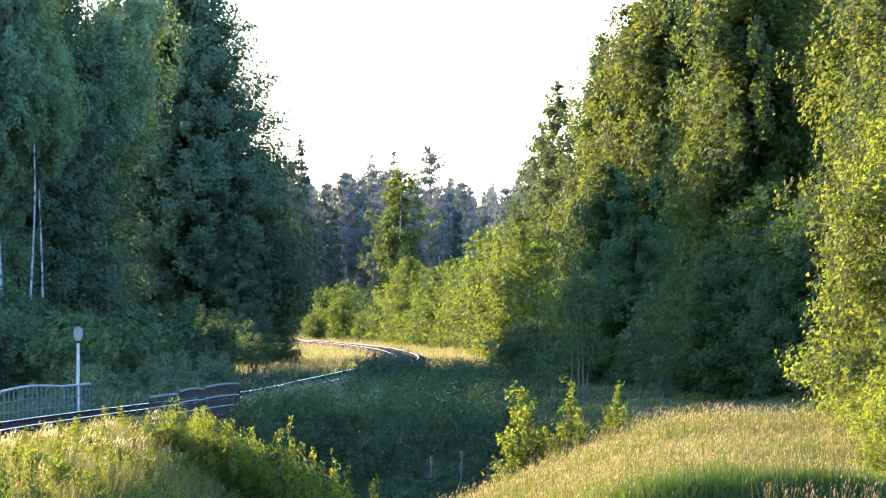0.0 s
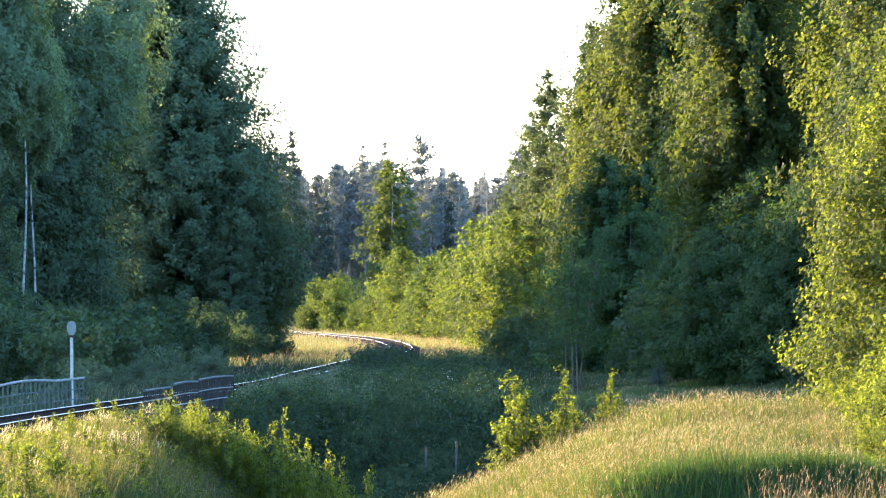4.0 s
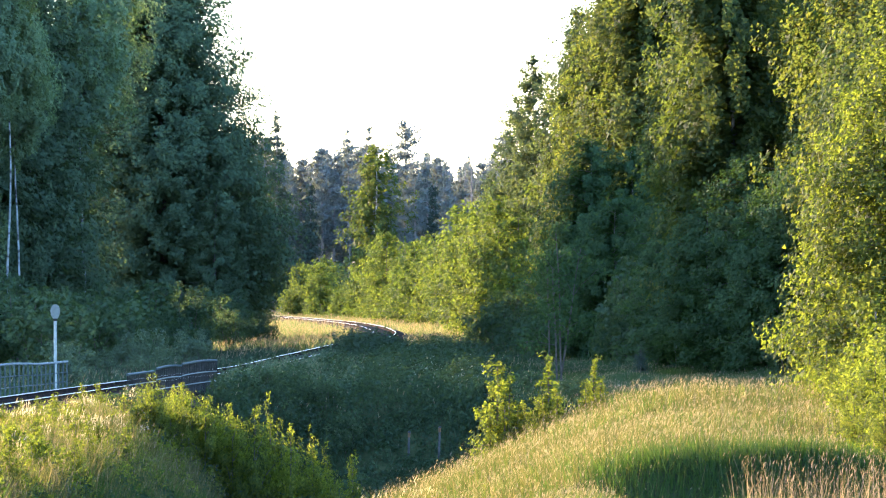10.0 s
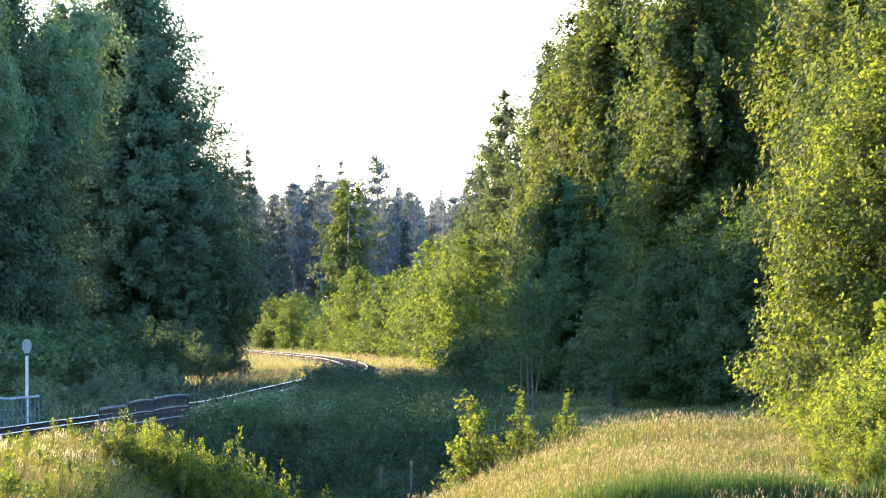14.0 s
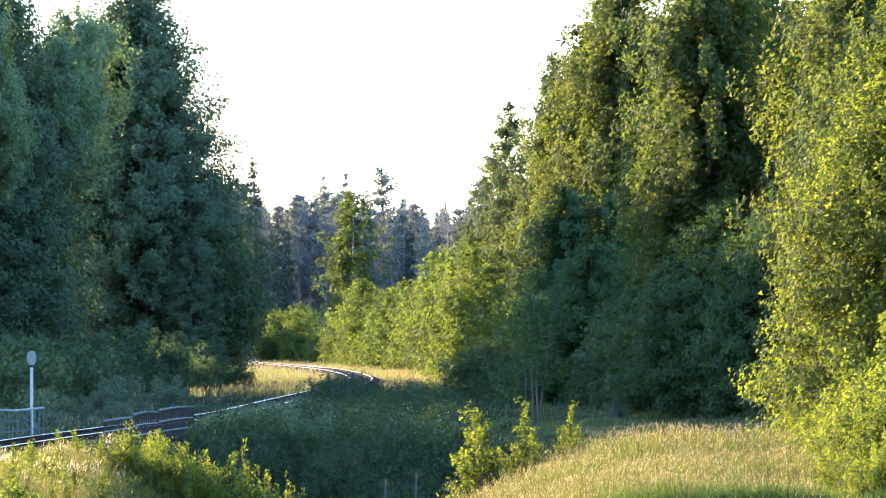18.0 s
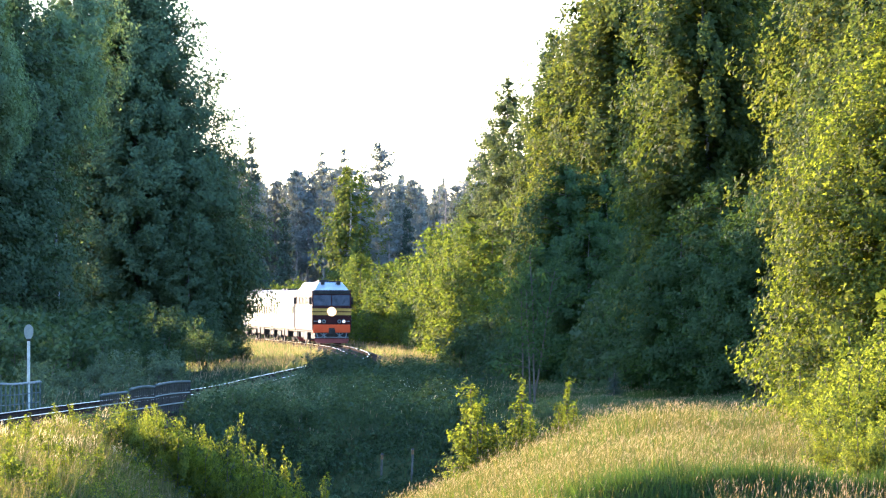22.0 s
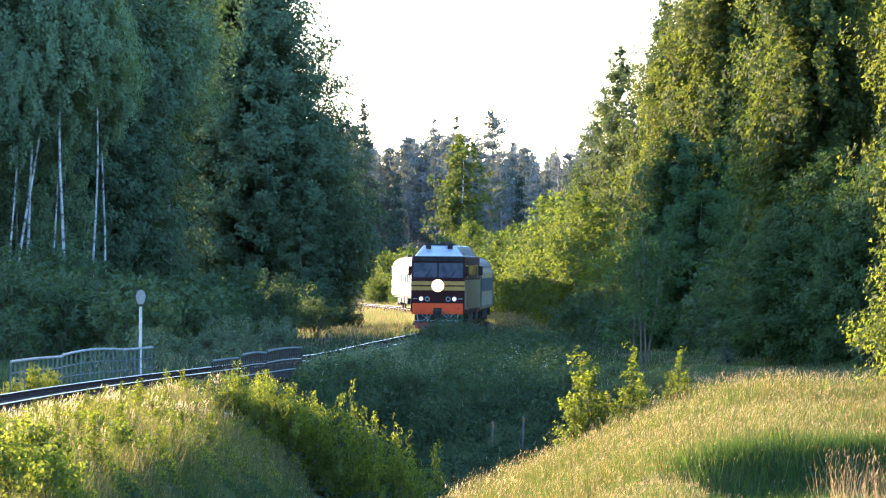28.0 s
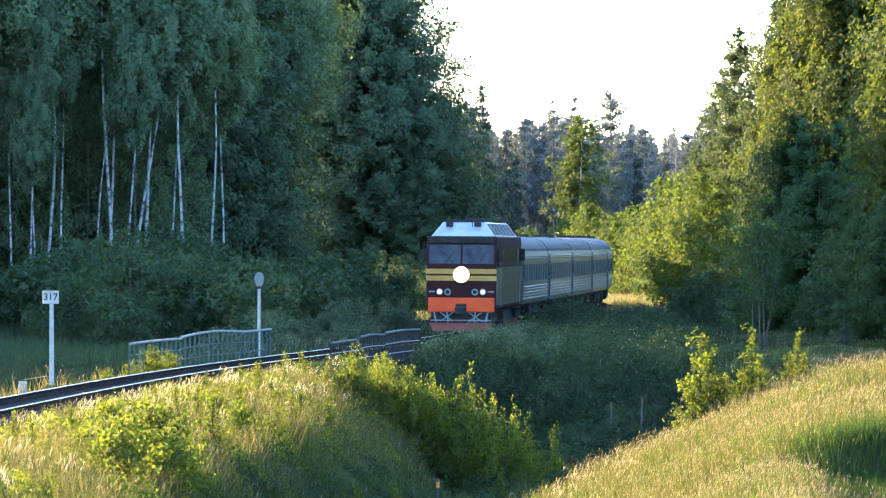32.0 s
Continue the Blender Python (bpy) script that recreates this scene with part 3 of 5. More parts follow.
def broadleaf(bark, seed, H, base, R, limbs, count, leaf, hang=0.5, lift=0.7, peak=0.45, stems=1, spread=1.0, lean=0.03, trunk_r=0.006, slim=0.5, tri=False, puff=1.0, wave=0.012):
    """Meshes of a broad-leaved tree: trunk, limbs, crown. peak: share of the crown's height where it is widest."""
    rng = np.random.default_rng(seed)
    trunks, arms, cen, wts = [], [], [], []
    for s in range(stems):
        off = rng.normal(size=2) * (0.25 * spread if stems > 1 else 0)
        ln = rng.normal(size=2) * lean + off * (0.12 if stems > 1 else 0)
        h = H * (1 if s == 0 else rng.uniform(0.7, 0.95))
        r0 = H * trunk_r * (1 if stems == 1 else 0.7)
        ph = rng.uniform(0, 6)
        zs = np.linspace(-0.3, h * 0.97, 10)
        line = np.stack([off[0] + ln[0] * zs + wave * h * np.sin(zs / h * 7 + ph) * zs / h, off[1] + ln[1] * zs + 0.012 * h * np.cos(zs / h * 4 + ph) * zs / h, zs, r0 * (1 - zs / (h * 1.02)) ** 0.8 + 0.012], 1)
        trunks.append(line)
        n = max(4, limbs // stems)
        for i in range(n):
            f = (i + rng.uniform(0, 1)) / n
            z = base * H + (h - base * H) * f
            prof = (1 - abs(f - peak) / (1 - peak if f > peak else peak) * (0.92 if f > peak else 0.45)) ** 0.7
            L = R * prof * rng.uniform(0.55, 1.18) + 0.15
            az = i * 2.4 + rng.uniform(-0.6, 0.6) + s * 1.7
            el = lift * rng.uniform(0.5, 1.3) * (0.5 + 0.8 * f)
            o = np.array([np.interp(z, zs, line[:, 0]), np.interp(z, zs, line[:, 1]), z])
            d = np.array([math.cos(az) * math.cos(el), math.sin(az) * math.cos(el), math.sin(el)])
            t = np.linspace(0, 1, 4)[:, None]
            pts = o + d * L * t + np.array([0, 0, -1]) * hang * 0.30 * L * t ** 2.2 + rng.normal(size=(4, 3)) * 0.05 * L * t
            rr = r0 * 0.42 * (L / (R + 0.2)) * (1 - t[:, 0] * 0.85) + 0.006
            arms.append(np.hstack([pts, rr[:, None]]))
            k = 2 + int(L * 0.9)
            for q in range(k):
                tt = rng.uniform(0.35, 1.05) if q else 1.0
                c = o + d * L * tt + np.array([0, 0, -1]) * hang * 0.30 * L * tt ** 2.2 + rng.normal(size=3) * 0.10 * L
                cen.append((*c, (0.14 + 0.20 * L * rng.uniform(0.5, 1.15)) * spread ** 0.5 * puff))
                wts.append(cen[-1][3] ** 1.9)
    cen, wts = np.array(cen), np.array(wts)
    pick = rng.choice(len(cen), count, p=wts / wts.sum())
    r = cen[pick, 3][:, None]
    d = rng.normal(size=(count, 3))
    d /= np.linalg.norm(d, axis=1, keepdims=True)
    shell = rng.uniform(0.55, 1.08, (count, 1))
    c = cen[pick, :3] + d * shell * r * np.array([0.95, 0.95, 0.8 + 0.45 * hang])
    c[:, 2] -= hang * r[:, 0] * 0.9 * rng.uniform(0, 1, count) ** 2
    c[:, 2] = np.maximum(c[:, 2], 0.05)
    return tubes(trunks, arms, bark, 'twig'), leaves(rng, c, leaf, leaf * slim, hang * 0.4, 0.0, d + np.array([0, 0, 0.25]), tri)


def grown(bark, seed, H, base, R, form, count, leaf, sprays=240, hang=0.4, rise=0.35, ragged=0.22, slim=0.75, trunk_r=0.006, fill=0.22, stretch=1.0, wave=0.012, lean=0.015, puff=1.0):
    """Meshes of a full-crowned tree: form gives the crown's outline as (share of its height, share of R); leaves sit on many small sprays at the ends of the limbs."""
    rng = np.random.default_rng(seed)
    ff, fr = np.array(form, dtype=float).T
    ln, ph = rng.normal(size=2) * lean, rng.uniform(0, 6)
    zs = np.linspace(-0.3, H * 0.97, 12)
    line = np.stack([ln[0] * zs + wave * H * np.sin(zs / H * 7 + ph) * zs / H, ln[1] * zs + wave * H * np.cos(zs / H * 5 + ph) * zs / H, zs, H * trunk_r * (1 - zs / (H * 1.02)) ** 0.8 + 0.012], 1)
    # heights drawn by the outline's girth, so that the sprays cover the crown evenly
    grid = np.linspace(0.0, 1.0, 200)
    girth = np.interp(grid, ff, fr) + 0.06
    f = np.interp((np.arange(sprays) + rng.uniform(0, 1, sprays)) / sprays, np.cumsum(girth) / girth.sum(), grid)
    az = np.arange(sprays) * 2.39996 + rng.uniform(-0.5, 0.5, sprays)
    bulge = 1 + ragged * (np.sin(az * 2 + f * 9 + ph) * 0.6 + np.sin(az * 3 - f * 17 + 2 * ph) * 0.5 + rng.normal(size=sprays) * 0.55)
    rim = R * np.interp(f, ff, fr) * bulge
    out = 1 - 0.5 * rng.uniform(0, 1, sprays) ** 2.2
    z = base * H + f * (1 - base) * H
    tx, ty = np.interp(z, zs, line[:, 0]), np.interp(z, zs, line[:, 1])
    c = np.stack([tx + np.cos(az) * rim * out, ty + np.sin(az) * rim * out, z + rng.normal(size=sprays) * 0.25], 1)
    el = rise * (0.4 + 1.2 * f) * rng.uniform(0.4, 1.4, sprays)
    axis_ = np.stack([np.cos(az) * np.cos(el), np.sin(az) * np.cos(el), np.sin(el)], 1)
    size = puff * (0.3 + 0.13 * R * rng.uniform(0.45, 1.25, sprays) * (0.5 + 0.5 * np.interp(f, ff, fr)))
    arms = []
    for i in range(0, sprays, 2 if R > 1.2 else 16):
        o = np.array([tx[i], ty[i], max(0.3, z[i] - 0.45 * rim[i] * rise)])
        e = c[i]
        mid = (o + e) / 2 + np.array([0, 0, 0.12 * rim[i]])
        arms.append(np.array([(*o, 0.012 + 0.008 * rim[i]), (*mid, 0.014), (*e, 0.006)]))
    w = size ** 1.8
    pick = rng.choice(sprays, count, p=w / w.sum())
    along_ = rng.uniform(-1, 1, (count, 1))
    off = rng.normal(size=(count, 3))
    off *= (0.72 * rng.uniform(0.15, 1, (count, 1)) ** 0.4 * np.sqrt(1 - 0.75 * along_ ** 2)) / np.linalg.norm(off, axis=1, keepdims=True)
    off[:, 2] *= stretch
    p = c[pick] + (axis_[pick] * along_ + off) * size[pick][:, None]
    p[:, 2] -= hang * size[pick] * (np.abs(along_[:, 0]) * 0.8 + stretch * rng.uniform(0, 1, count) ** 2)
    inner = rng.uniform(0, 1, count) < fill
    back = rng.uniform(0.25, 0.75, count)
    p[inner, 0] += (np.interp(p[inner, 2], zs, line[:, 0]) - p[inner, 0]) * back[inner]
    p[inner, 1] += (np.interp(p[inner, 2], zs, line[:, 1]) - p[inner, 1]) * back[inner]
    p[:, 2] = np.maximum(p[:, 2], 0.08)
    d = p - np.stack([np.interp(p[:, 2], zs, line[:, 0]), np.interp(p[:, 2], zs, line[:, 1]), p[:, 2] - 0.35 * R], 1)
    d /= np.linalg.norm(d, axis=1, keepdims=True) + 1e-9
    size_l = leaf * np.where(inner, 1.7, 1.0)
    return tubes([line], arms, bark, "twig"), leaves(rng, p, size_l, size_l * slim, hang * 0.4, 0.0, d * 0.8 + np.array([0, 0, 0.25]), True)


def conifer(bark, seed, H, base, R, whorls, count, leaf, droop=0.35, flat=0.0, bare=0, tri=False):
    """Meshes of a spruce (pointed) or a pine (flat: 1)."""
    rng = np.random.default_rng(seed)
    zs = np.linspace(-0.3, H, 9)
    ln = rng.normal(size=2) * 0.012
    trunk = np.stack([ln[0] * zs, ln[1] * zs, zs, H * 0.0095 * (1 - zs / (H * 1.02)) ** 0.8 + 0.012], 1)
    arms, pos = [], []
    for i in range(whorls):
        f = (i + rng.uniform(0, 1)) / whorls
        z = H * (base + (1 - base) * f)
        if flat:
            rad = R * (0.45 + 0.75 * math.sin(math.pi * min(1, f * 0.9 + 0.1))) * rng.uniform(0.5, 1.1)
        else:
            rad = R * (1 - f) ** 0.85 * rng.uniform(0.7, 1.12) + 0.12
        for j in range(5 if not flat else 4):
            az = rng.uniform(0, 6.28)
            L = rad * rng.uniform(0.65, 1.1)
            d = np.array([math.cos(az), math.sin(az), 0.25 * flat + 0.12])
            t = np.linspace(0, 1, 3)[:, None]
            pts = np.array([ln[0] * z, ln[1] * z, z]) + d * L * t - np.array([0, 0, 1]) * droop * L * (t ** 1.5 - 0.25 * t ** 4)
            arms.append(np.hstack([pts, (0.028 * (1 - t) + 0.006)]))
            pos.append((pts[0], pts[-1], L))
    for i in range(bare):
        z, az, L = H * rng.uniform(0.25, 0.98), rng.uniform(0, 6.28), rng.uniform(0.4, 1.3)
        o = np.array([ln[0] * z, ln[1] * z, z])
        e = o + np.array([math.cos(az) * L, math.sin(az) * L, rng.uniform(-0.2, 0.3)])
        arms.append(np.array([(*o, 0.02), (*e, 0.008)]))
    if not pos:
        return tubes([trunk], arms, bark, bark), None
    L = np.array([p[2] for p in pos])
    pick = rng.choice(len(pos), count, p=L / L.sum())
    a, b = np.array([p[0] for p in pos])[pick], np.array([p[1] for p in pos])[pick]
    t = rng.uniform(0.12, 1.04, count)[:, None]
    c = a + (b - a) * t + rng.normal(size=(count, 3)) * (0.10 + 0.10 * L[pick])[:, None] * np.array([1, 1, 0.7])
    c[:, 2] -= droop * 0.35 * rng.uniform(0, 1, count) ** 2
    return tubes([trunk], arms, bark, bark), leaves(rng, c, leaf, leaf * 0.36, 0.35, tri=tri)


KINDS = {}


def kind_of(key, name, meshes, leaf, label, category, group):
    KINDS[key] = (name, meshes, leaf, label, category, group)


def plant(key, x, y, turn=0.0, size=1.0, label="", sink=0.0, tall=1.0, lean=0.0):
    name, meshes, leaf, lab, category, group = KINDS[key]
    z = float(land(x, y)) - sink
    ob = thing(name, pose(x, y, z, 0, lean, 0) @ pose(0, 0, 0, 0, 0, turn), label or lab, category, group)
    ob.scale = (size, size, size * tall)
    for nm, me, mt in zip(("trunk", "crown"), meshes, ("twig", leaf)):
        if me is not None:
            part(nm, me, mt, ob)
    return ob


wood = "trees of the wood"
DOME = ((0.0, 0.75), (0.12, 0.95), (0.28, 1.0), (0.45, 0.93), (0.62, 0.8), (0.78, 0.62), (0.9, 0.43), (0.97, 0.26), (1.0, 0.1))
EGG = ((0.0, 0.6), (0.15, 0.92), (0.35, 1.0), (0.6, 0.88), (0.8, 0.64), (0.94, 0.34), (1.0, 0.1))
SPIRE = ((0.0, 0.85), (0.2, 1.0), (0.45, 0.82), (0.7, 0.6), (0.88, 0.4), (0.96, 0.24), (1.0, 0.1))
PLUME = ((0.0, 0.5), (0.2, 0.9), (0.45, 1.0), (0.7, 0.88), (0.88, 0.62), (0.97, 0.34), (1.0, 0.1))
kind_of("dome", "aspen_tree", grown("aspen_bark", 20, 26.4, 0.03, 7.6, DOME, 175000, 0.22, 1250, 0.3, 0.3, 0.10, 0.85, fill=0.38, puff=0.85), "aspen_leaf", "broad dark aspen with a domed crown down to the ground", "tree", wood)
for i, (h, r) in enumerate(((24, 4.4), (22, 4.0))):
    kind_of("aspen%d" % i, "aspen_tree", grown("aspen_bark", 21 + i, h, 0.05, r, DOME, 42000, 0.21, 420, 0.35, 0.35, 0.18, fill=0.3), "aspen_leaf", "tall dark aspen with dense foliage down to the ground", "tree", wood)
for i, (h, r) in enumerate(((12, 2.7), (10, 2.9))):
    kind_of("alder%d" % i, "alder_tree", grown("aspen_bark", 25 + i, h, 0.04, r, EGG, 32000, 0.16, 240, 0.3, 0.35, 0.2, fill=0.3), "alder_leaf", "dark green alder leafy to the ground", "tree", wood)
for i, (h, b, r) in enumerate(((21, 0.68, 2.7), (20, 0.62, 2.4), (22.5, 0.70, 2.6))):
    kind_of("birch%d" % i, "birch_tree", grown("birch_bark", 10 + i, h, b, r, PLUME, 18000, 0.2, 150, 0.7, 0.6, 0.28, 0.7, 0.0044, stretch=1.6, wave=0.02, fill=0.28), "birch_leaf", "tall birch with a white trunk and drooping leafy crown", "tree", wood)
for i, (h, r, b) in enumerate(((22, 3.1, 0.10), (24, 3.3, 0.22), (20, 2.8, 0.08))):
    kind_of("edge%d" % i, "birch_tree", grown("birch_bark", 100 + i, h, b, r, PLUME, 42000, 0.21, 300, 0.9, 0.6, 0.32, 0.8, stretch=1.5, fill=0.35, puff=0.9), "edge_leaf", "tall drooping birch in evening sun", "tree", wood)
kind_of("pale", "birch_tree", grown("birch_bark", 104, 20, 0.06, 3.0, SPIRE, 34000, 0.19, 380, 0.5, 0.6, 0.3, 0.7, stretch=1.1, fill=0.25, puff=0.7), "pale_leaf", "pale grey-green birch with a thin pointed crown", "tree", wood)
for i, (h, b, r, n) in enumerate(((23, 0.08, 4.6, 50), (21, 0.05, 4.2, 46))):
    kind_of("back%d" % i, "aspen_tree", broadleaf("aspen_bark", 110 + i, h, b, r, n * 3, 17000, 0.3, 0.35, 0.7, 0.35, slim=0.9, tri=True), "aspen_leaf", "aspen deep in the shaded wood", "tree", wood)
for i, (h, r) in enumerate(((13, 2.6), (11, 2.4))):
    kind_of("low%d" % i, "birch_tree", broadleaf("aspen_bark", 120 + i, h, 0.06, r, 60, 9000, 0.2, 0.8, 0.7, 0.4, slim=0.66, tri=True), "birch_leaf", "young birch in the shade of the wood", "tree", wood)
for i, (h, r, c) in enumerate(((3.2, 1.9, 1900), (2.5, 1.7, 1600), (3.9, 2.0, 2100))):
    kind_of("willow%d" % i, "willow_bush", broadleaf("twig", 30 + i, h, 0.04, r, 26, c, 0.24, 0.2, 0.9, 0.55, stems=5, spread=1.6, lean=0.10, slim=0.65, tri=True), "willow_leaf", "dense dark green willow bush", "bush", "bushes along the line")
for i, (h, r, c) in enumerate(((1.9, 1.5, 1250), (1.5, 1.3, 1050))):
    kind_of("greywillow%d" % i, "willow_bush", broadleaf("twig", 40 + i, h, 0.03, r, 18, c, 0.24, 0.1, 1.0, 0.6, stems=4, spread=1.6, lean=0.12, slim=0.5, tri=True), "grey_willow_leaf", "low grey-leaved willow bush", "bush", "bushes along the line")
for i, (h, r, c) in enumerate(((6.5, 2.1, 5200), (5.0, 1.9, 4400), (8.0, 2.3, 6400))):
    kind_of("young%d" % i, "young_birch", grown("twig", 50 + i, h, 0.04, r, EGG, c, 0.2, 130, 0.3, 0.8, 0.42, 0.75, fill=0.2, puff=0.9), "young_leaf", "bushy young birch in bright sunlit leaf", "tree", "young trees along the curve")
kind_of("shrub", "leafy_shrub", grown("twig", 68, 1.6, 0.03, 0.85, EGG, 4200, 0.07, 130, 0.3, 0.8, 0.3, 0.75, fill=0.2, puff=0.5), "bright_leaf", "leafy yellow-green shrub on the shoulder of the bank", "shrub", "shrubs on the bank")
# Alder leaf meant as painted shade; the shared crown keeps its first leaf.
kind_of("shadeshrub", "leafy_shrub", KINDS["shrub"][1], "alder_leaf", "low dark green leafy shrub at the foot of the goat willow", "shrub", "dark shrubs under the willow")
for i, (h, r, c) in enumerate(((1.6, 0.40, 1500), (1.4, 0.38, 1350), (1.25, 0.40, 1300))):
    kind_of("sapling%d" % i, "birch_sapling", grown("twig", 60 + i, h, 0.04, r, ((0.0, 0.7), (0.2, 1.0), (0.5, 0.72), (0.8, 0.4), (1.0, 0.06)), c, 0.062, 70, 0.25, 0.9, 0.4, 0.75, fill=0.2, puff=0.36, wave=0.004), "bright_leaf", "leafy green sapling on the grassy slope", "sapling", "saplings by the ravine")
kind_of("leafyweed", "broad_leaved_weed", broadleaf("twig", 66, 1.5, 0.03, 0.75, 26, 900, 0.13, 0.2, 0.9, 0.4, stems=4, spread=1.4, lean=0.1, slim=0.8), "bright_leaf", "broad-leaved bright green weed on the bank", "weed", "weeds on the bank")
for i, (h, r, c) in enumerate(((22, 3.2, 6000), (18, 2.7, 4200))):
    kind_of("spruce%d" % i, "spruce_tree", conifer("pine_bark", 70 + i, h, 0.12, r, 42, c, 0.5, tri=True), "needle", "dark pointed spruce of the far wood", "tree", "trees of the far wood")
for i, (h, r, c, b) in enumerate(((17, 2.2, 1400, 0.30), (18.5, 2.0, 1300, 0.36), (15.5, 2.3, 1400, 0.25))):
    kind_of("pine%d" % i, "pine_tree", conifer("pine_bark", 80 + i, h, b, r, 26, int(c * 1.3), 0.52, 0.15, 0.0, 10, True), "haze_needle", "slender pine with a bare lower trunk", "tree", "trees of the far wood")
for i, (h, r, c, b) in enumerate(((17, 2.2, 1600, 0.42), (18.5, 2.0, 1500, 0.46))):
    kind_of("scots%d" % i, "pine_tree", conifer("pine_bark", 84 + i, h, b, r, 20, c, 0.56, 0.1, 0.7, 12, True), "haze_needle", "tall pine with an open crown, greyed for haze", "tree", "trees of the far wood")
kind_of("snag", "dead_pine", conifer("pine_bark", 88, 19, 0.9, 0.2, 0, 0, 0.4, bare=46), "haze_needle", "dead leafless pine with short broken twigs", "tree", "trees of the far wood")
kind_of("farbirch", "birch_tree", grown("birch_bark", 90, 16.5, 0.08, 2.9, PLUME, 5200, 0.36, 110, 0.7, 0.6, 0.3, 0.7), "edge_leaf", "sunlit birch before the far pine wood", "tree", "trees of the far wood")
kind_of("tinyspruce", "small_spruce", grown("pine_bark", 95, 1.35, 0.06, 0.48, ((0.0, 0.7), (0.1, 1.0), (0.5, 0.55), (1.0, 0.04)), 7000, 0.045, 150, 0.5, 0.1, 0.2, 0.4, fill=0.3, puff=0.4, wave=0.002), "needle", "small dark spruce at the edge of the meadow", "tree", "")
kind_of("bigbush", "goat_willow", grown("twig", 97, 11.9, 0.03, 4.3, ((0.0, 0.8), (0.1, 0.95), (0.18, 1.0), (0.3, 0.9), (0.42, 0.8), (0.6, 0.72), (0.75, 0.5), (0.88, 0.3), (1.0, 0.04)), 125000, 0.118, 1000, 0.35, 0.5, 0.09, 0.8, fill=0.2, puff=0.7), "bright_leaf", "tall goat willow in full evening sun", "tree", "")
kind_of("thinbirch", "young_tree", broadleaf("twig", 99, 5.6, 0.25, 1.4, 34, 2600, 0.16, 0.4, 0.9, 0.5, stems=4, spread=1.6, lean=0.13), "alder_leaf", "thin leaning young tree with pale stems", "tree", "")

# the wood left of the line: tall birches in front, dark aspens towards the track
rng = random.Random(5)
front = [(-26.2, 319, -2.9, 1.02, 0), (-25.7, 318, 2.0, 0.66, 1), (-25.55, 319, 5.6, 0.95, 1), (-25.0, 320, 3.9, 0.85, 2), (-23.6, 322, 0.4, 0.62, 1), (-22.7, 319, -0.6, 0.92, 2), (-21.5, 322, 1.7, 0.72, 0), (-21.1, 326, 0.5, 0.7, 1),
         (-29.75, 319, 2.6, 0.92, 0), (-30.35, 317, 0.4, 0.6, 2), (-28.9, 320, -2.1, 0.72, 1), (-26.95, 322, 3.0, 0.78, 2), (-27.6, 321, 4.0, 0.62, 0), (-31.4, 318, 0.5, 0.62, 1), (-30.0, 316, -1.0, 0.5, 1),
         (-33.2, 316, 2.0, 0.9, 2), (-34.8, 319, -1.5, 0.8, 0), (-36.5, 315, 1.0, 0.9, 1), (-39, 316, 0, 0.9, 2)]
for x, y, lean, size, k in front:
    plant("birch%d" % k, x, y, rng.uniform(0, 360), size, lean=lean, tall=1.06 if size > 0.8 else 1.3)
# Aspens beyond x -40 stand out of view, added to stop sunlight leaking through.
for x, y, s, k in ((-35.5, 331, 1.0, "aspen0"), (-32.6, 334, 1.05, "aspen1"), (-30.2, 331, 0.98, "aspen0"), (-28.2, 335, 1.08, "aspen1"), (-25.6, 333, 1.0, "aspen0"), (-23.4, 337, 1.06, "aspen1"), (-21.2, 341, 1.0, "aspen0"), (-38, 334, 1.05, "aspen1"), (-41, 323, 1.0, "aspen0"), (-34, 326, 1.0, "aspen1"), (-37.2, 327, 1.02, "aspen0"), (-31.6, 327, 0.98, "aspen1"), (-48.5, 318, 1.0, "aspen0"), (-43.5, 318, 1.0, "aspen1"), (-42.5, 331, 1.05, "aspen0"), (-46, 322, 1.0, "aspen1"), (-24.4, 345, 1.02, "aspen0"), (-18.9, 352, 1.04, "birch1"), (-22.6, 356, 1.1, "aspen1"), (-26.5, 352, 1.04, "aspen0"),
                   (-29.5, 350, 1.08, "aspen1"), (-24.0, 364, 1.08, "aspen0"), (-19.8, 366, 1.1, "birch0"), (-33.0, 346, 1.05, "aspen0"), (-24.6, 336, 1.0, "aspen0"), (-28.5, 368, 1.06, "aspen1")):
    plant(k, x, y, rng.uniform(0, 360), s, "tree with thin leafy branches inside the wood")
for i in range(11):
    plant("low%d" % (i % 2), -36.5 + 1.35 * i + rng.uniform(-0.5, 0.5), rng.uniform(323, 329), rng.uniform(0, 360), rng.uniform(0.7, 1.0))
# the domed aspen at the corner of the wood and its neighbours
plant("dome", -16.9, 412, 30, tall=1.02)
for x, y, s, k in ((-19.8, 418, 1.05, 0), (-12.8, 426, 0.66, 1), (-13.2, 405, 0.42, 0), (-11.9, 418, 0.56, 1), (-33.6, 362, 0.9, 0)):
    plant("aspen%d" % k, x, y, rng.uniform(0, 360), s)
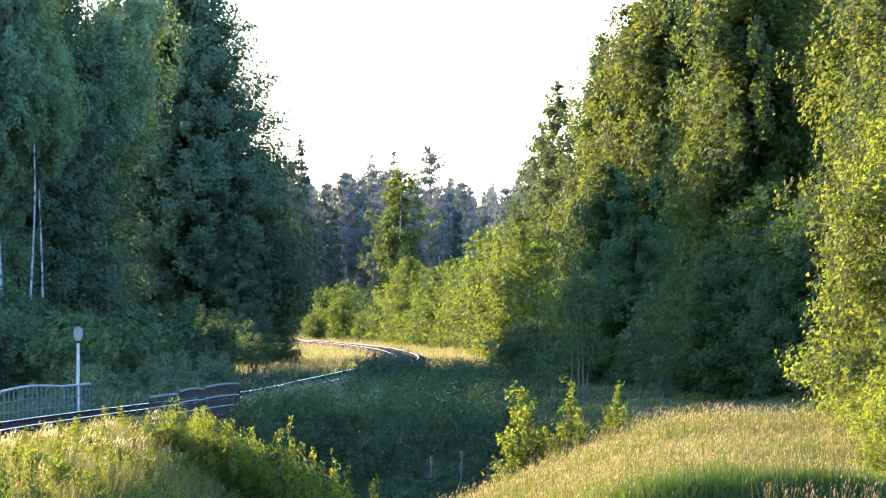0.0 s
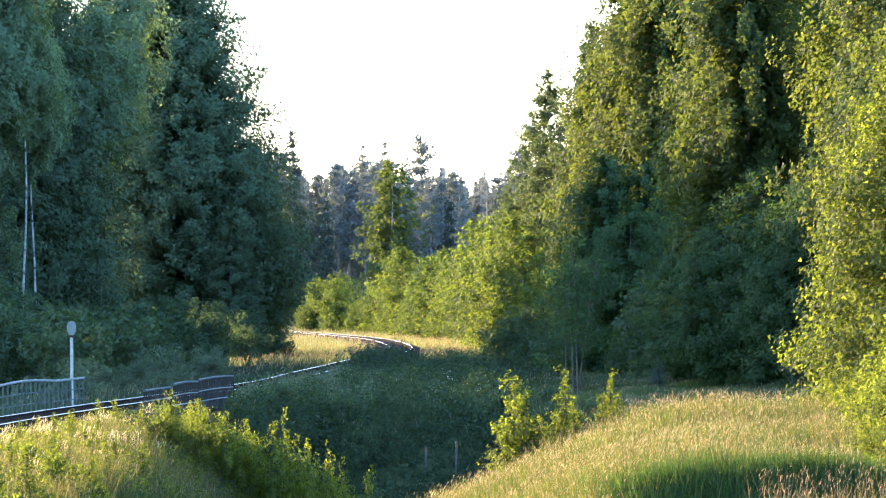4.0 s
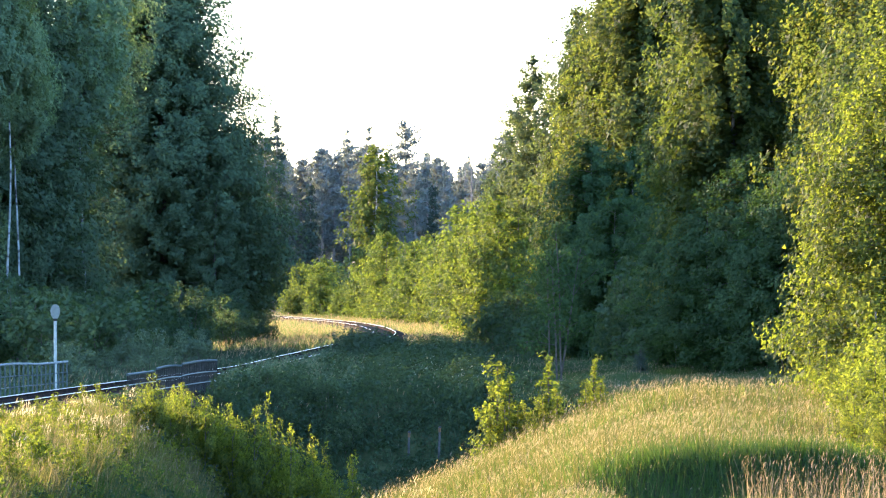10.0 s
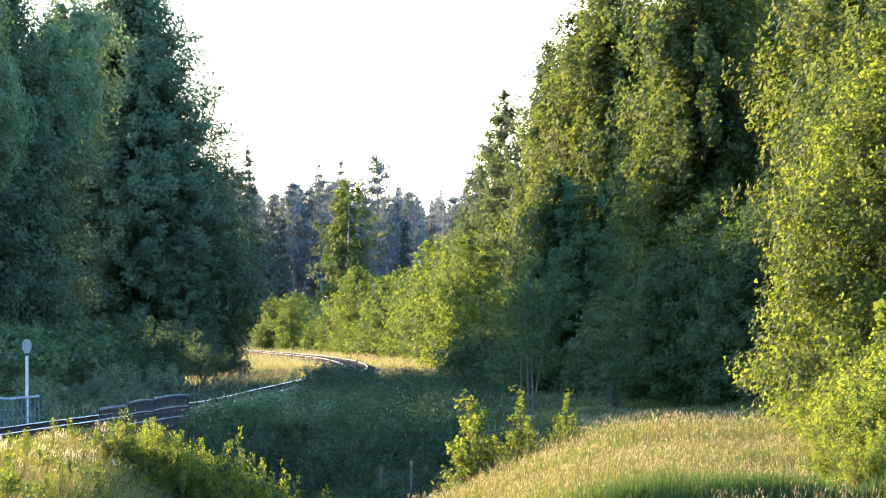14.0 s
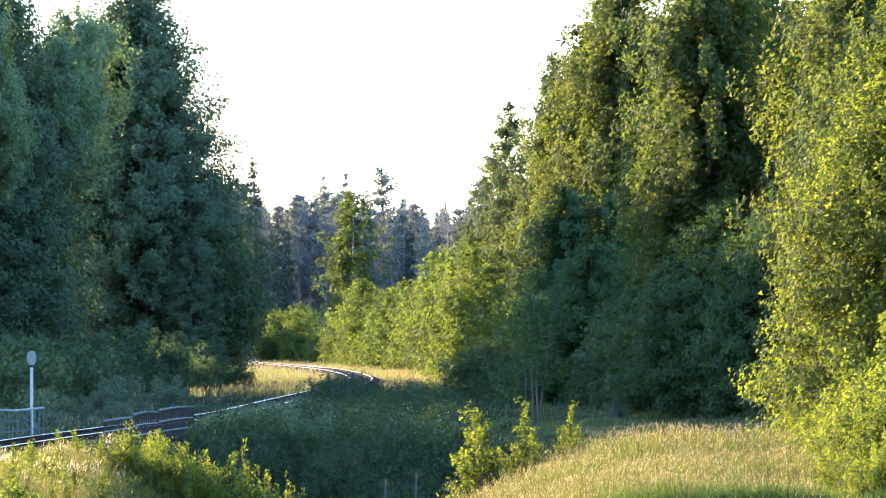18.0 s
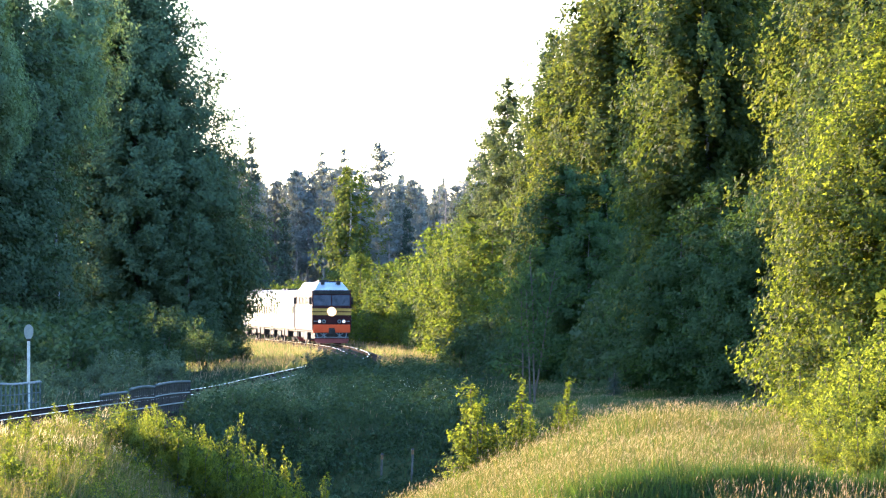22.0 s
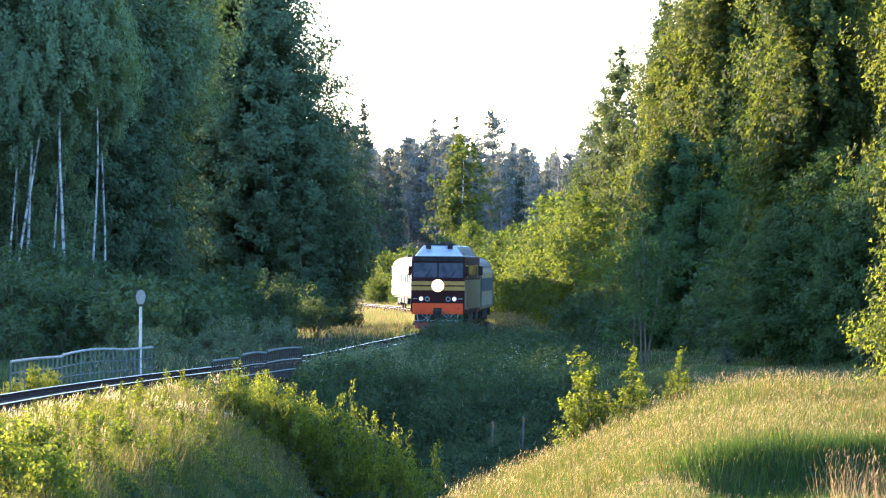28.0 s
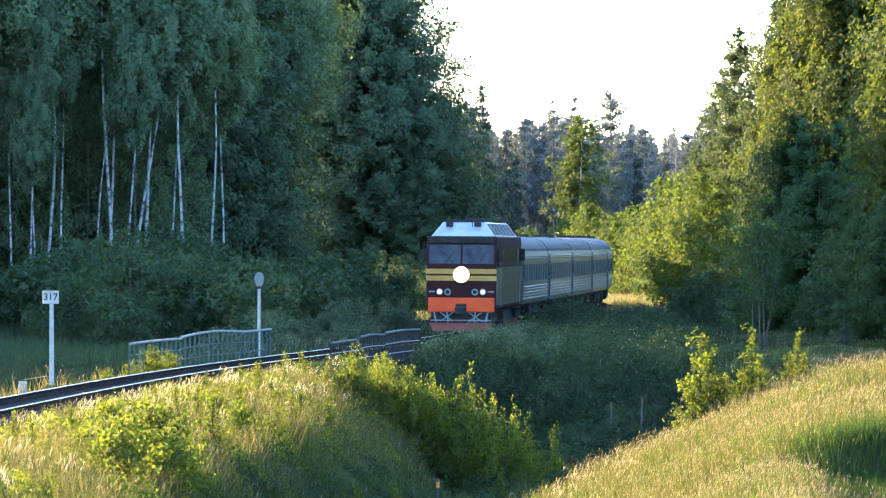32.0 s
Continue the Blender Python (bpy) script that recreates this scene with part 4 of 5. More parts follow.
# tall bushes in a glade behind the birches
for i in range(7):
    plant("willow%d" % (i % 3), -21.5 + 0.85 * i, rng.uniform(366, 388), rng.uniform(0, 360), rng.uniform(0.75, 1.0), "tall dark willow bush in a glade of the wood")
for i in range(40):
    y = rng.uniform(322, 425)
    x = -32 + (y - 330) * 0.05 - rng.uniform(3, 40)
    if y > 372 and x > -60 and (x + 60) * 0.83 + (y - 372) * 0.56 > 12:
        continue
    plant("back%d" % (i % 2) if i % 3 else "birch%d" % (i // 3 % 3), x, y, rng.uniform(0, 360), rng.uniform(0.85, 1.0))
# Mostly unseen rows, added to keep the sun off the front trees.
for i in range(18):
    plant("back%d" % (i % 2), -30.5 - 2.9 * i + rng.uniform(-0.8, 0.8), rng.uniform(342, 372), rng.uniform(0, 360), rng.uniform(0.8, 0.95))
# Trees outside the view on the left, added to shade the field.
for i in range(26):
    plant("back%d" % (i % 2), -46 - 1.7 * min(i, 15) - 0.6 * max(0, i - 15) + rng.uniform(-1, 1), (308 - 1.9 * i if i < 16 else 280 + 3 * (i - 16)) + rng.uniform(-2, 2), rng.uniform(0, 360), rng.uniform(0.9, 1.05))
# More unseen trees there, added to block the low sun.
for i in range(18):
    plant("back%d" % (i % 2), rng.uniform(-98, -42), rng.uniform(320, 350), rng.uniform(0, 360), rng.uniform(0.85, 1.05))

# bushes at the foot of that wood
for x, y, s in ((-12.5, 396, 0.8), (-13.2, 402, 0.9), (-13.9, 390, 0.85), (-12.9, 409, 0.8), (-14.7, 398, 1.0), (-13.8, 414, 0.95)):
    plant("willow%d" % (int(y) % 3), x, y, rng.uniform(0, 360), s)
for i in range(46):
    y = rng.uniform(266, 408)
    off = -7.5 - rng.uniform(0, 1) * (13 if y < 320 else 8)
    plant("willow%d" % (i % 3), float(line_x(y)) + off, y, rng.uniform(0, 360), rng.uniform(0.85, 1.25) * (1.0 - 0.45 * float(step(330, 365, y))))
for i in range(16):
    y = rng.uniform(300, 330)
    plant("willow%d" % (i % 3), -36 + rng.uniform(-7, 16), y - 8, rng.uniform(0, 360), rng.uniform(0.9, 1.3))
for i in range(22):
    y = rng.uniform(241, 300)
    plant("greywillow%d" % (i % 2), float(line_x(y)) - rng.uniform(3.6, 7.2), y, rng.uniform(0, 360), rng.uniform(0.45, 0.7))

# low bushes on the bank of the ravine
for i in range(30):
    x = rng.uniform(-9, 6)
    y = float(gully_y(x)) + rng.uniform(4, 30)
    if x > float(line_x(y)) + 4.2 and not (-2 < x < 2.6 and 212 < y < 234):
        plant("willow%d" % (i % 3), x, y, rng.uniform(0, 360), rng.uniform(0.25, 0.4), "low dark bush on the bank of the ravine", sink=0.2)
for x, y, s in ((4.3, 330, 0.85), (5.4, 322, 0.8), (4.0, 338, 0.6), (6.3, 316, 0.8), (3.6, 350, 0.5), (5.2, 338, 0.9)):
    plant("willow%d" % (int(y) % 3), x, y, rng.uniform(0, 360), s)

# woods right of the line
for x, y, s, k in ((5.0, 452, 0.6, "pale"), (6.7, 436, 0.86, "pale"), (8.0, 424, 0.98, "pale"), (10.2, 412, 1.12, "pale"), (12.4, 420, 1.05, "edge0"),
                   (11.2, 352, 1.0, "edge0"), (12.9, 346, 1.02, "edge1"), (14.4, 360, 1.0, "edge0"), (10.1, 372, 0.92, "edge2"),
                   (9.1, 330, 1.0, "alder0"), (10.4, 322, 0.86, "alder1"), (11.4, 330, 0.95, "alder0"), (12.6, 318, 0.9, "alder1"), (8.2, 338, 0.72, "alder1"),
                   (13.45, 274, 1.1, "edge2"), (14.0, 284, 0.95, "edge0"), (15.8, 288, 1.0, "edge1"), (17.2, 296, 1.0, "edge0"),
                   (11.6, 282, 0.72, "alder0"), (12.8, 271, 0.8, "alder1"), (14.0, 268, 0.82, "alder0"), (15.2, 264, 0.9, "alder1"), (16.6, 262, 0.9, "alder0"), (14.6, 292, 0.9, "alder1"),
                   (18.5, 258, 1.0, "edge1"), (20.5, 270, 1.0, "edge0"), (19.5, 300, 1.0, "edge2"), (18.4, 246, 0.9, "edge0")):
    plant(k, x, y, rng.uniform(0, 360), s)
for i in range(26):
    y = rng.uniform(240, 470)
    plant("back%d" % (i % 2), rng.uniform(25, 46), y, rng.uniform(0, 360), rng.uniform(0.85, 1.05))
for i in range(20):
    y = rng.uniform(250, 345)
    plant("willow%d" % (i % 3), 8.6 + (300 - y) * 0.06 + rng.uniform(1.5, 7), y + 8, rng.uniform(0, 360), rng.uniform(0.8, 1.35))
plant("thinbirch", 5.8, 262, 30, 1.2)
plant("tinyspruce", 9.5, 268, 10)
plant("bigbush", 13.05, 151, 20)
plant("edge1", 15.7, 202, 90, 0.84)
for x, y, s in ((9.0, 138, 0.9), (9.5, 136, 1.2), (10.1, 137, 1.7), (10.6, 135, 1.9), (8.7, 139, 0.7), (11.2, 138, 2.1)):
    plant("sapling%d" % (int(x * 10) % 3), x, y, rng.uniform(0, 360), s, "low leafy shrub under the goat willow")

for x, y, size in ((9.3, 133, 0.75), (9.9, 132, 1.0), (10.6, 134, 1.25), (8.9, 135, 0.55), (11.2, 131, 1.3)):
    plant("shrub", x, y, rng.uniform(0, 360), size, "leafy shrub at the foot of the goat willow")
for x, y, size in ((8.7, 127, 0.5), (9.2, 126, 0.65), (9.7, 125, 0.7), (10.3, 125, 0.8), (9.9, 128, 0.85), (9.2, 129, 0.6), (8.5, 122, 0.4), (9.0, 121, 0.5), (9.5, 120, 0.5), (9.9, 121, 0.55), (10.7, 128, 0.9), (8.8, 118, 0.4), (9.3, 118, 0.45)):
    plant("shadeshrub", x, y, 37 * x, size * 1.25)

for x, y, size in ((-15.5, 204, 0.6), (-15.1, 206, 0.5), (-15.9, 201, 0.4), (-13.9, 215, 0.42), (-13.5, 219, 0.36), (-16.3, 196, 0.3)):
    plant("shrub", x, y, rng.uniform(0, 360), size, "low sunlit shrub by the bridge railing")

# sunlit young trees on the outside of the curve
for i in range(60):
    f = rng.uniform(0, 1)
    y = 612 - 172 * f
    x = float(line_x(y)) + 5.5 + 3.5 * f + rng.uniform(0, 5.5)
    plant("young%d" % (i % 3), x, y, rng.uniform(0, 360), 0.66 + 0.72 * f + rng.uniform(-0.1, 0.14))

for x, y, size in ((4.4, 424, 0.98), (5.3, 416, 1.05), (6.4, 408, 1.12), (7.3, 400, 1.05), (4.9, 436, 1.05), (6.0, 428, 1.1), (3.6, 432, 0.9), (7.9, 392, 0.85), (5.9, 396, 0.62)):
    plant("young%d" % (int(y) % 3), x, y, rng.uniform(0, 360), size * 1.1, tall=1.05)

# far wood
for i in range(260):
    x = -58 + 104 * i / 260 + rng.uniform(-1.6, 1.6)
    key = rng.choice(("pine0", "pine1", "pine2", "pine0", "pine1", "scots0", "scots1", "scots0", "spruce1"))
    size = rng.uniform(0.78, 1.08) if key == "spruce1" else rng.uniform(0.84, 1.14) ** 1.2
    plant(key, x, rng.uniform(690, 800), rng.uniform(0, 360), size, tall=rng.uniform(0.92, 1.08))
for i in range(60):
    plant("willow%d" % (i % 3), -50 + 1.55 * i + rng.uniform(-1, 1), rng.uniform(660, 690), rng.uniform(0, 360), rng.uniform(0.8, 1.5), "shaded undergrowth before the far pine wood")
for i in range(24):
    plant("snag", rng.uniform(-16, 14) if i % 2 else rng.uniform(-30, 14), rng.uniform(720, 780), rng.uniform(0, 360), rng.uniform(0.95, 1.18))
for x, y, s, k in ((-15.9, 690, 1.04, 0), (-12.3, 700, 0.86, 1), (-18.4, 705, 0.86, 1), (0.5, 715, 0.9, 1), (1.6, 700, 0.84, 1), (7.6, 720, 0.85, 1), (-22, 700, 0.9, 0), (-4.2, 690, 0.55, 1), (-6.3, 685, 0.5, 1), (-28, 700, 1.0, 0)):
    plant("spruce%d" % k, x, y, rng.uniform(0, 360), s)
plant("farbirch", -5.2, 672, 0, 1.12)

# a belt of distant forest behind the pines
fr = np.random.default_rng(77)
fx, fd = fr.uniform(-110, 90, 60000), fr.uniform(830, 880, 60000)
fz = 20.5 * (0.88 + 0.08 * np.sin(fx * 0.9) * np.sin(fx * 0.37 + 1) + 0.05 * np.sin(fx * 2.3)) * fr.uniform(0, 1, 60000) ** 0.75
tagged(part("far_forest", leaves(fr, np.stack([fx, fd, fz - 0.5], 1), 1.25, 0.75, 0.3, tri=True), "haze_needle"), "distant conifer forest closing the view", "forest", kind="stuff")

# saplings on the near slopes
for i, (x, y, size) in enumerate([(1.75, 142, 1.28), (2.0, 141.5, 0.95), (1.58, 141.5, 0.85), (2.2, 141.8, 0.62), (2.93, 142, 1.0), (2.8, 141.6, 0.6), (3.08, 141, 0.5), (3.95, 142, 0.78), (4.1, 141.5, 0.6), (3.75, 141.5, 0.5), (1.9, 141.2, 0.8), (1.65, 142.3, 0.7), (2.35, 142.2, 0.6), (2.7, 142.4, 0.55)]):
    plant("sapling%d" % (i % 3), x, y, rng.uniform(0, 360), size * 1.15, tall=0.98)


def reach(key, tall, x, y, top, label=""):
    """A bush on the slope that reaches the height top."""
    need = (top - float(land(x, y))) / tall
    size = max(0.4, min(0.95, need * 0.6))
    plant(key, x, y, rng.uniform(0, 360), size, label, tall=min(2.5, max(1.0, need / size)))


# bushes on the shoulder of the bank before the bridge, and a row of sprigs below them
for i in range(13):
    x, y = -8.3 + 2.3 * i / 12 + rng.uniform(-0.25, 0.25), rng.uniform(196, 203)
    reach("shrub", 1.6, x, y, 0.52 - 0.5 * (x + 8.5) - rng.uniform(0, 0.45))
for i in range(10):
    x, y = -5.35 + 3.1 * i / 9 + rng.uniform(-0.2, 0.2), rng.uniform(196, 203)
    k = i % 3
    if i % 2:
        reach("sapling%d" % k, (1.6, 1.4, 1.25)[k], x, y, -0.15 - 0.52 * (x + 5.5) - rng.uniform(0, 0.6))
    else:
        reach("shrub", 1.6, x, y, -0.75 - 0.52 * (x + 5.5) - rng.uniform(0, 0.5), "leafy shrub with sunlit tips above the ravine")
for i in range(72):
    y = rng.uniform(122, 198)
    off = rng.uniform(2.6, 6.8)
    plant("sapling%d" % (i % 3), float(line_x(y)) + off, y, rng.uniform(0, 360), rng.uniform(0.32, 0.52) + 0.05 * off, "leafy yellow-green weed clump in the bank's grass")
for x, y, s in ((-10.4, 128, 0.8), (-9.9, 130, 0.9), (-10.9, 131, 0.75), (-9.5, 127, 0.85), (-10.2, 125, 0.8), (-9.2, 129, 0.7), (-11.6, 140, 0.7), (-9.4, 152, 0.65), (-10.6, 160, 0.6)):
    plant("leafyweed", x, y, rng.uniform(0, 360), s)
for i in range(26):
    y = rng.uniform(135, 200)
    plant("sapling%d" % (i % 3), float(line_x(y)) + rng.uniform(8.5, 12), y, rng.uniform(0, 360), rng.uniform(0.3, 0.5), "low leafy weed clump on the shaded slope")
for i in range(14):
    plant("sapling%d" % (i % 3), rng.uniform(-0.2, 1.4), rng.uniform(124, 138), rng.uniform(0, 360), rng.uniform(0.16, 0.26), "low leafy weed clump on the knoll")


# ---- grass ----
def blades(seed, x, y, height, width, material, lean=0.65, sink=0.03):
    rg = np.random.default_rng(seed)
    n = len(x)
    z = land(x, y) - sink
    h = height * rg.uniform(0.55, 1.2, n)
    a = rg.uniform(0, 2 * np.pi, n)
    w = width * rg.uniform(0.6, 1.3, n) / 2
    bx, by = np.cos(a) * w, np.sin(a) * w
    ln = rg.normal(size=(2, n)) * lean * h * 0.5
    v = np.zeros((n, 3, 3))
    v[:, 0] = np.stack([x - bx, y - by, z], 1)
    v[:, 1] = np.stack([x + bx, y + by, z], 1)
    v[:, 2] = np.stack([x + ln[0], y + ln[1], z + h], 1)
    tip = v[:, 2].copy()
    return soup(v, np.arange(3 * n), 3), tip


def scatter(seed, n, x0, x1, y0, y1, keep):
    rg = np.random.default_rng(seed)
    x, y = rg.uniform(x0, x1, n), rg.uniform(y0, y1, n)
    k = keep(x, y, rg)
    return x[k], y[k]


def patchy(x, y, s=0.25):
    return 0.5 + 0.25 * (np.sin(x * s * 3.1 + y * s) + np.sin(y * s * 2.3 - x * s * 1.7 + 2))


def hollow(x, y):
    return 0.92 * step(119, 116.6, y) * step(111.5, 113, y) * step(2.6, 4.2, x) * step(10.2, 9.2, x)


def heads(seed, tip, share, length, material, slivers=2):
    rg = np.random.default_rng(seed)
    k = rg.uniform(0, 1, len(tip)) < share
    t = np.repeat(tip[k], slivers, 0)
    n = len(t)
    a = rg.normal(size=(n, 3)) * 0.28 + np.array([0.28, 0, 1.0])
    a /= np.linalg.norm(a, axis=1, keepdims=True)
    b = np.cross(a, rg.normal(size=(n, 3)))
    b /= np.linalg.norm(b, axis=1, keepdims=True)
    ln = (length * rg.uniform(0.6, 1.4, n))[:, None]
    t = t - np.array([0, 0, 1]) * length * rg.uniform(0, 0.6, (n, 1))
    v = np.stack([t - a * ln * 0.3, t + b * ln * 0.055, t + a * ln * 0.8, t - b * ln * 0.055], 1)
    return soup(v, np.arange(4 * n))


def grass(name, label, seed, n, box, keep, height, width, material, head_share=0.0, head=0.16):
    x, y = scatter(seed, n, *box, keep)
    off = np.abs(x - line_x(y))
    trim = np.where(y < 210, 0.58 + 0.12 * step(1.5, 2.6, off) + 0.35 * step(2.6, 6.0, off) - 0.45 * step(6.8, 8.6, off) * (x < -1) * (y > 120), 1.0)
    me, tip = blades(seed, x, y, height * trim * (0.45 + 0.75 * patchy(x, y) + 0.25 * patchy(x, y, 0.9)) * np.where((y < 207) & (x < -2), 1.25 - 0.95 * step(0.50, 0.64, patchy(x, y, 0.5)), 1.0), width, material)
    ob = tagged(part(name, me, material), label, "grass", kind="stuff")
    if head_share:
        part("seed_heads", heads(seed + 1, tip, head_share, head, "straw"), "straw", ob, "straw-coloured seed heads")
    return ob


grass("hill_grass", "tall sunlit meadow grass with ripe seed heads on a knoll", 1, 230000, (-5, 17, 92, 166), lambda x, y, r: (r.uniform(0, 1, len(x)) > hollow(x, y)) & (r.uniform(0, 1, len(x)) > 0.93 * step(0.065, 0.069, x / y) * step(113, 116, y)) & (x > -5 + (y - 92) * 0.02) & (x / y < 0.085) & (x / y > -0.03), 0.46, 0.018, "grass", 0.34, 0.065)
grass("lush_grass", "lush green grass under the meadow seed heads", 2, 70000, (-5, 17, 92, 166), lambda x, y, r: (patchy(x, y, 0.4) > 0.45) & (x / y < 0.085) & (x / y > -0.03), 0.42, 0.03, "lush")
grass("embankment_grass", "sunlit grass and weeds on the railway bank", 3, 210000, (-19, -1, 100, 207), lambda x, y, r: (x - line_x(y) > 1.4) & (r.uniform(0, 1, len(x)) > 0.8 * step(6.6, 8.0, x - line_x(y))) & (x - line_x(y) < 15), 0.66, 0.022, "bank_grass", 0.12, 0.10)
grass("bank_weeds", "green leafy weeds on the railway bank", 4, 90000, (-19, -1, 100, 207), lambda x, y, r: (x - line_x(y) > 3.2) & (x - line_x(y) < 15) & (patchy(x, y, 0.5) > 0.4), 0.5, 0.05, "lush")
grass("far_shoulder_grass", "dry grass behind the rails", 5, 13000, (-24, -8, 150, 207), lambda x, y, r: (line_x(y) - x > 2.4) & (line_x(y) - x < 5.0) & (patchy(x, y, 0.7) > 0.42), 0.6, 0.026, "bank_grass", 0.2, 0.1)
grass("ravine_grass", "grey-green tall grass in the shaded ravine", 6, 60000, (-10, 16, 196, 330), lambda x, y, r: (x - line_x(y) > 3.2) & (x < 5), 0.62, 0.06, "shade_leaf", 0.06, 0.16)
grass("shaded_meadow", "shaded meadow grass beyond the knoll", 7, 110000, (2.5, 17, 205, 310), lambda x, y, r: x > -10, 0.5, 0.034, "meadow", 0.12, 0.08)
grass("clearing_grass", "pale sunlit grass along the curve of the track", 8, 90000, (-34, 14, 372, 640), lambda x, y, r: (np.abs(x - line_x(y)) > 1.7) & (np.abs(x - line_x(y)) < 12), 0.6, 0.07, "clearing", 0.35, 0.2)
grass("line_side_grass", "shaded grass beside the track beyond the bridge", 9, 50000, (-24, 8, 236, 380), lambda x, y, r: (np.abs(x - line_x(y)) > 2.6) & (np.abs(x - line_x(y)) < 7), 0.6, 0.06, "weed", 0.15, 0.2)
grass("field_grass", "field grass left of the line, darkened for shade", 10, 60000, (-48, -14, 175, 312), lambda x, y, r: (line_x(y) - x > 5), 0.5, 0.06, "shade_leaf", 0.0)


def tussocks(name, label, seed, x, y, per, length, spread, material, plume_length, bend=0.5):
    """Fans of bending stalks from common roots, each with a feathery plume at its tip."""
    rg = np.random.default_rng(seed)
    i = np.repeat(np.arange(len(x)), per)
    n = len(i)
    a, tilt = rg.uniform(0, 2 * np.pi, n), spread * rg.uniform(0.1, 1.0, n)
    ln = length * rg.uniform(0.6, 1.15, n) * rg.uniform(0.8, 1.15, len(x))[i]
    px, py = x[i] + rg.normal(size=n) * 0.07, y[i] + rg.normal(size=n) * 0.07
    p0 = np.stack([px, py, land(px, py) - 0.04], 1)
    d = np.stack([np.cos(a) * np.sin(tilt), np.sin(a) * np.sin(tilt), np.cos(tilt)], 1)
    p1 = p0 + d * (ln * 0.6)[:, None]
    e = d + np.array([bend, 0, -0.25])
    e /= np.linalg.norm(e, axis=1, keepdims=True)
    p2 = p1 + e * (ln * 0.4)[:, None]
    w = np.stack([-np.sin(a), np.cos(a), np.zeros(n)], 1) * 0.006
    v = np.stack([p0 - w, p0 + w, p1 + w * 0.8, p1 - w * 0.8, p1 - w * 0.8, p1 + w * 0.8, p2 + w * 0.3, p2 - w * 0.3], 1)
    ob = tagged(part(name, soup(v, np.arange(8 * n)), "grass"), label, "grass", kind="stuff")
    part("plumes", heads(seed + 1, p2, 1.0, plume_length, material), material, ob, "pale pinkish plumes")
    return ob


x_, y_ = scatter(21, 900, -17, -6, 105, 205, lambda x, y, r: (x - line_x(y) > 1.9) & (x - line_x(y) < 5.6) & (patchy(x, y, 0.6) + 0.2 * np.sin(x * 3.2 + y * 0.9) > 0.74))
tussocks("feather_grass", "pale pinkish plumes of tall feather grass by the rails", 21, x_, y_, 30, 0.78, 0.5, "plume", 0.13)


x_, y_ = scatter(27, 46, -2.2, 1.2, 116, 140, lambda x, y, r: np.abs(x + 0.5 + 0.03 * (y - 128)) < 0.9)
tussocks("dry_fringe", "dry pinkish grass tufts on the edge of the knoll", 27, x_, y_, 16, 0.62, 0.5, "plume", 0.1)
x_, y_ = scatter(23, 700, 5.6, 9.4, 105, 112, lambda x, y, r: patchy(x, y, 0.8) > 0.3)
me_, tip_ = blades(23, x_, y_, 1.45, 0.014, "straw", 0.4)
stalks = tagged(part("dry_stalks", me_, "straw"), "dry pinkish stalks before the hollow of the knoll", "grass", kind="stuff")
part("seed_heads", heads(24, tip_, 1.0, 0.08, "straw"), "straw", stalks, "pale seed heads")


def herbs(name, label, seed, clumps, per, box, keep, radius, height, leaf, material):
    """Domed clumps of leafy herbs, joined."""
    x, y = scatter(seed, clumps, *box, keep)
    return clumped(name, label, seed, x, y, radius, height, per, leaf, material)


def clumped(name, label, seed, x, y, radius, height, per, leaf, material):
    rg = np.random.default_rng(seed + 50)
    n = len(x)
    r = radius * rg.uniform(0.5, 1.4, n)
    h = height * rg.uniform(0.6, 1.3, n)
    i = np.repeat(np.arange(n), per)
    d = rg.normal(size=(len(i), 3))
    d /= np.linalg.norm(d, axis=1, keepdims=True)
    d *= rg.uniform(0.55, 1.05, (len(i), 1))
    px, py = x[i] + d[:, 0] * r[i], y[i] + d[:, 1] * r[i]
    c = np.stack([px, py, land(px, py) + (np.abs(d[:, 2]) + 0.12 * rg.uniform(-1, 1, len(i))) * h[i]], 1)
    return tagged(part(name, leaves(rg, c, leaf, leaf * 0.75, 0, 0.2, d, tri=True), material), label, "weeds", kind="stuff")


tr = np.random.default_rng(91)
ty = tr.uniform(237, 286, 420)
to = tr.uniform(1.95, 2.9, 420)
clumped("rail_weeds", "low grey-green weeds along the rails beyond the bridge", 41, line_x(ty) + to, ty, 0.25, np.maximum(0.3, 0.16 + 0.15 * (to - 1.9) - land(line_x(ty) + to, ty)) * 1.3, 46, 0.10, "grey_willow_leaf")
ty = tr.uniform(284, 404, 900)
to = tr.uniform(2.2, 4.0, 900)
clumped("rail_thicket", "grey-green weeds hiding the rails beyond the bridge", 42, line_x(ty) + to, ty, 0.4, 1.6 - 0.95 * step(318, 346, ty) - 0.0048 * (ty - 300), 50, 0.17, "weed")
ty = tr.uniform(238, 330, 520)
to = tr.uniform(3.0, 7.5, 520)
clumped("pale_thicket", "pale grey-green willow scrub on the far bank of the ravine", 43, line_x(ty) + to, ty, 0.5, 0.9, 150, 0.095, "grey_willow_leaf")
ty = tr.uniform(250, 360, 420)
to = tr.uniform(5.0, 8.5, 420)
clumped("dark_thicket", "dark scrub on the slope above the ravine", 44, line_x(ty) + to, ty, 0.7, 1.05, 150, 0.12, "shade_leaf")
right_bank = lambda x, y, r: (x - line_x(y) > 3.4) & (x < 3.6 + 1.2 * np.sin(y * 0.35)) & ~((x > -1.0) & (x < 1.4) & (y > 210) & (y < 224))
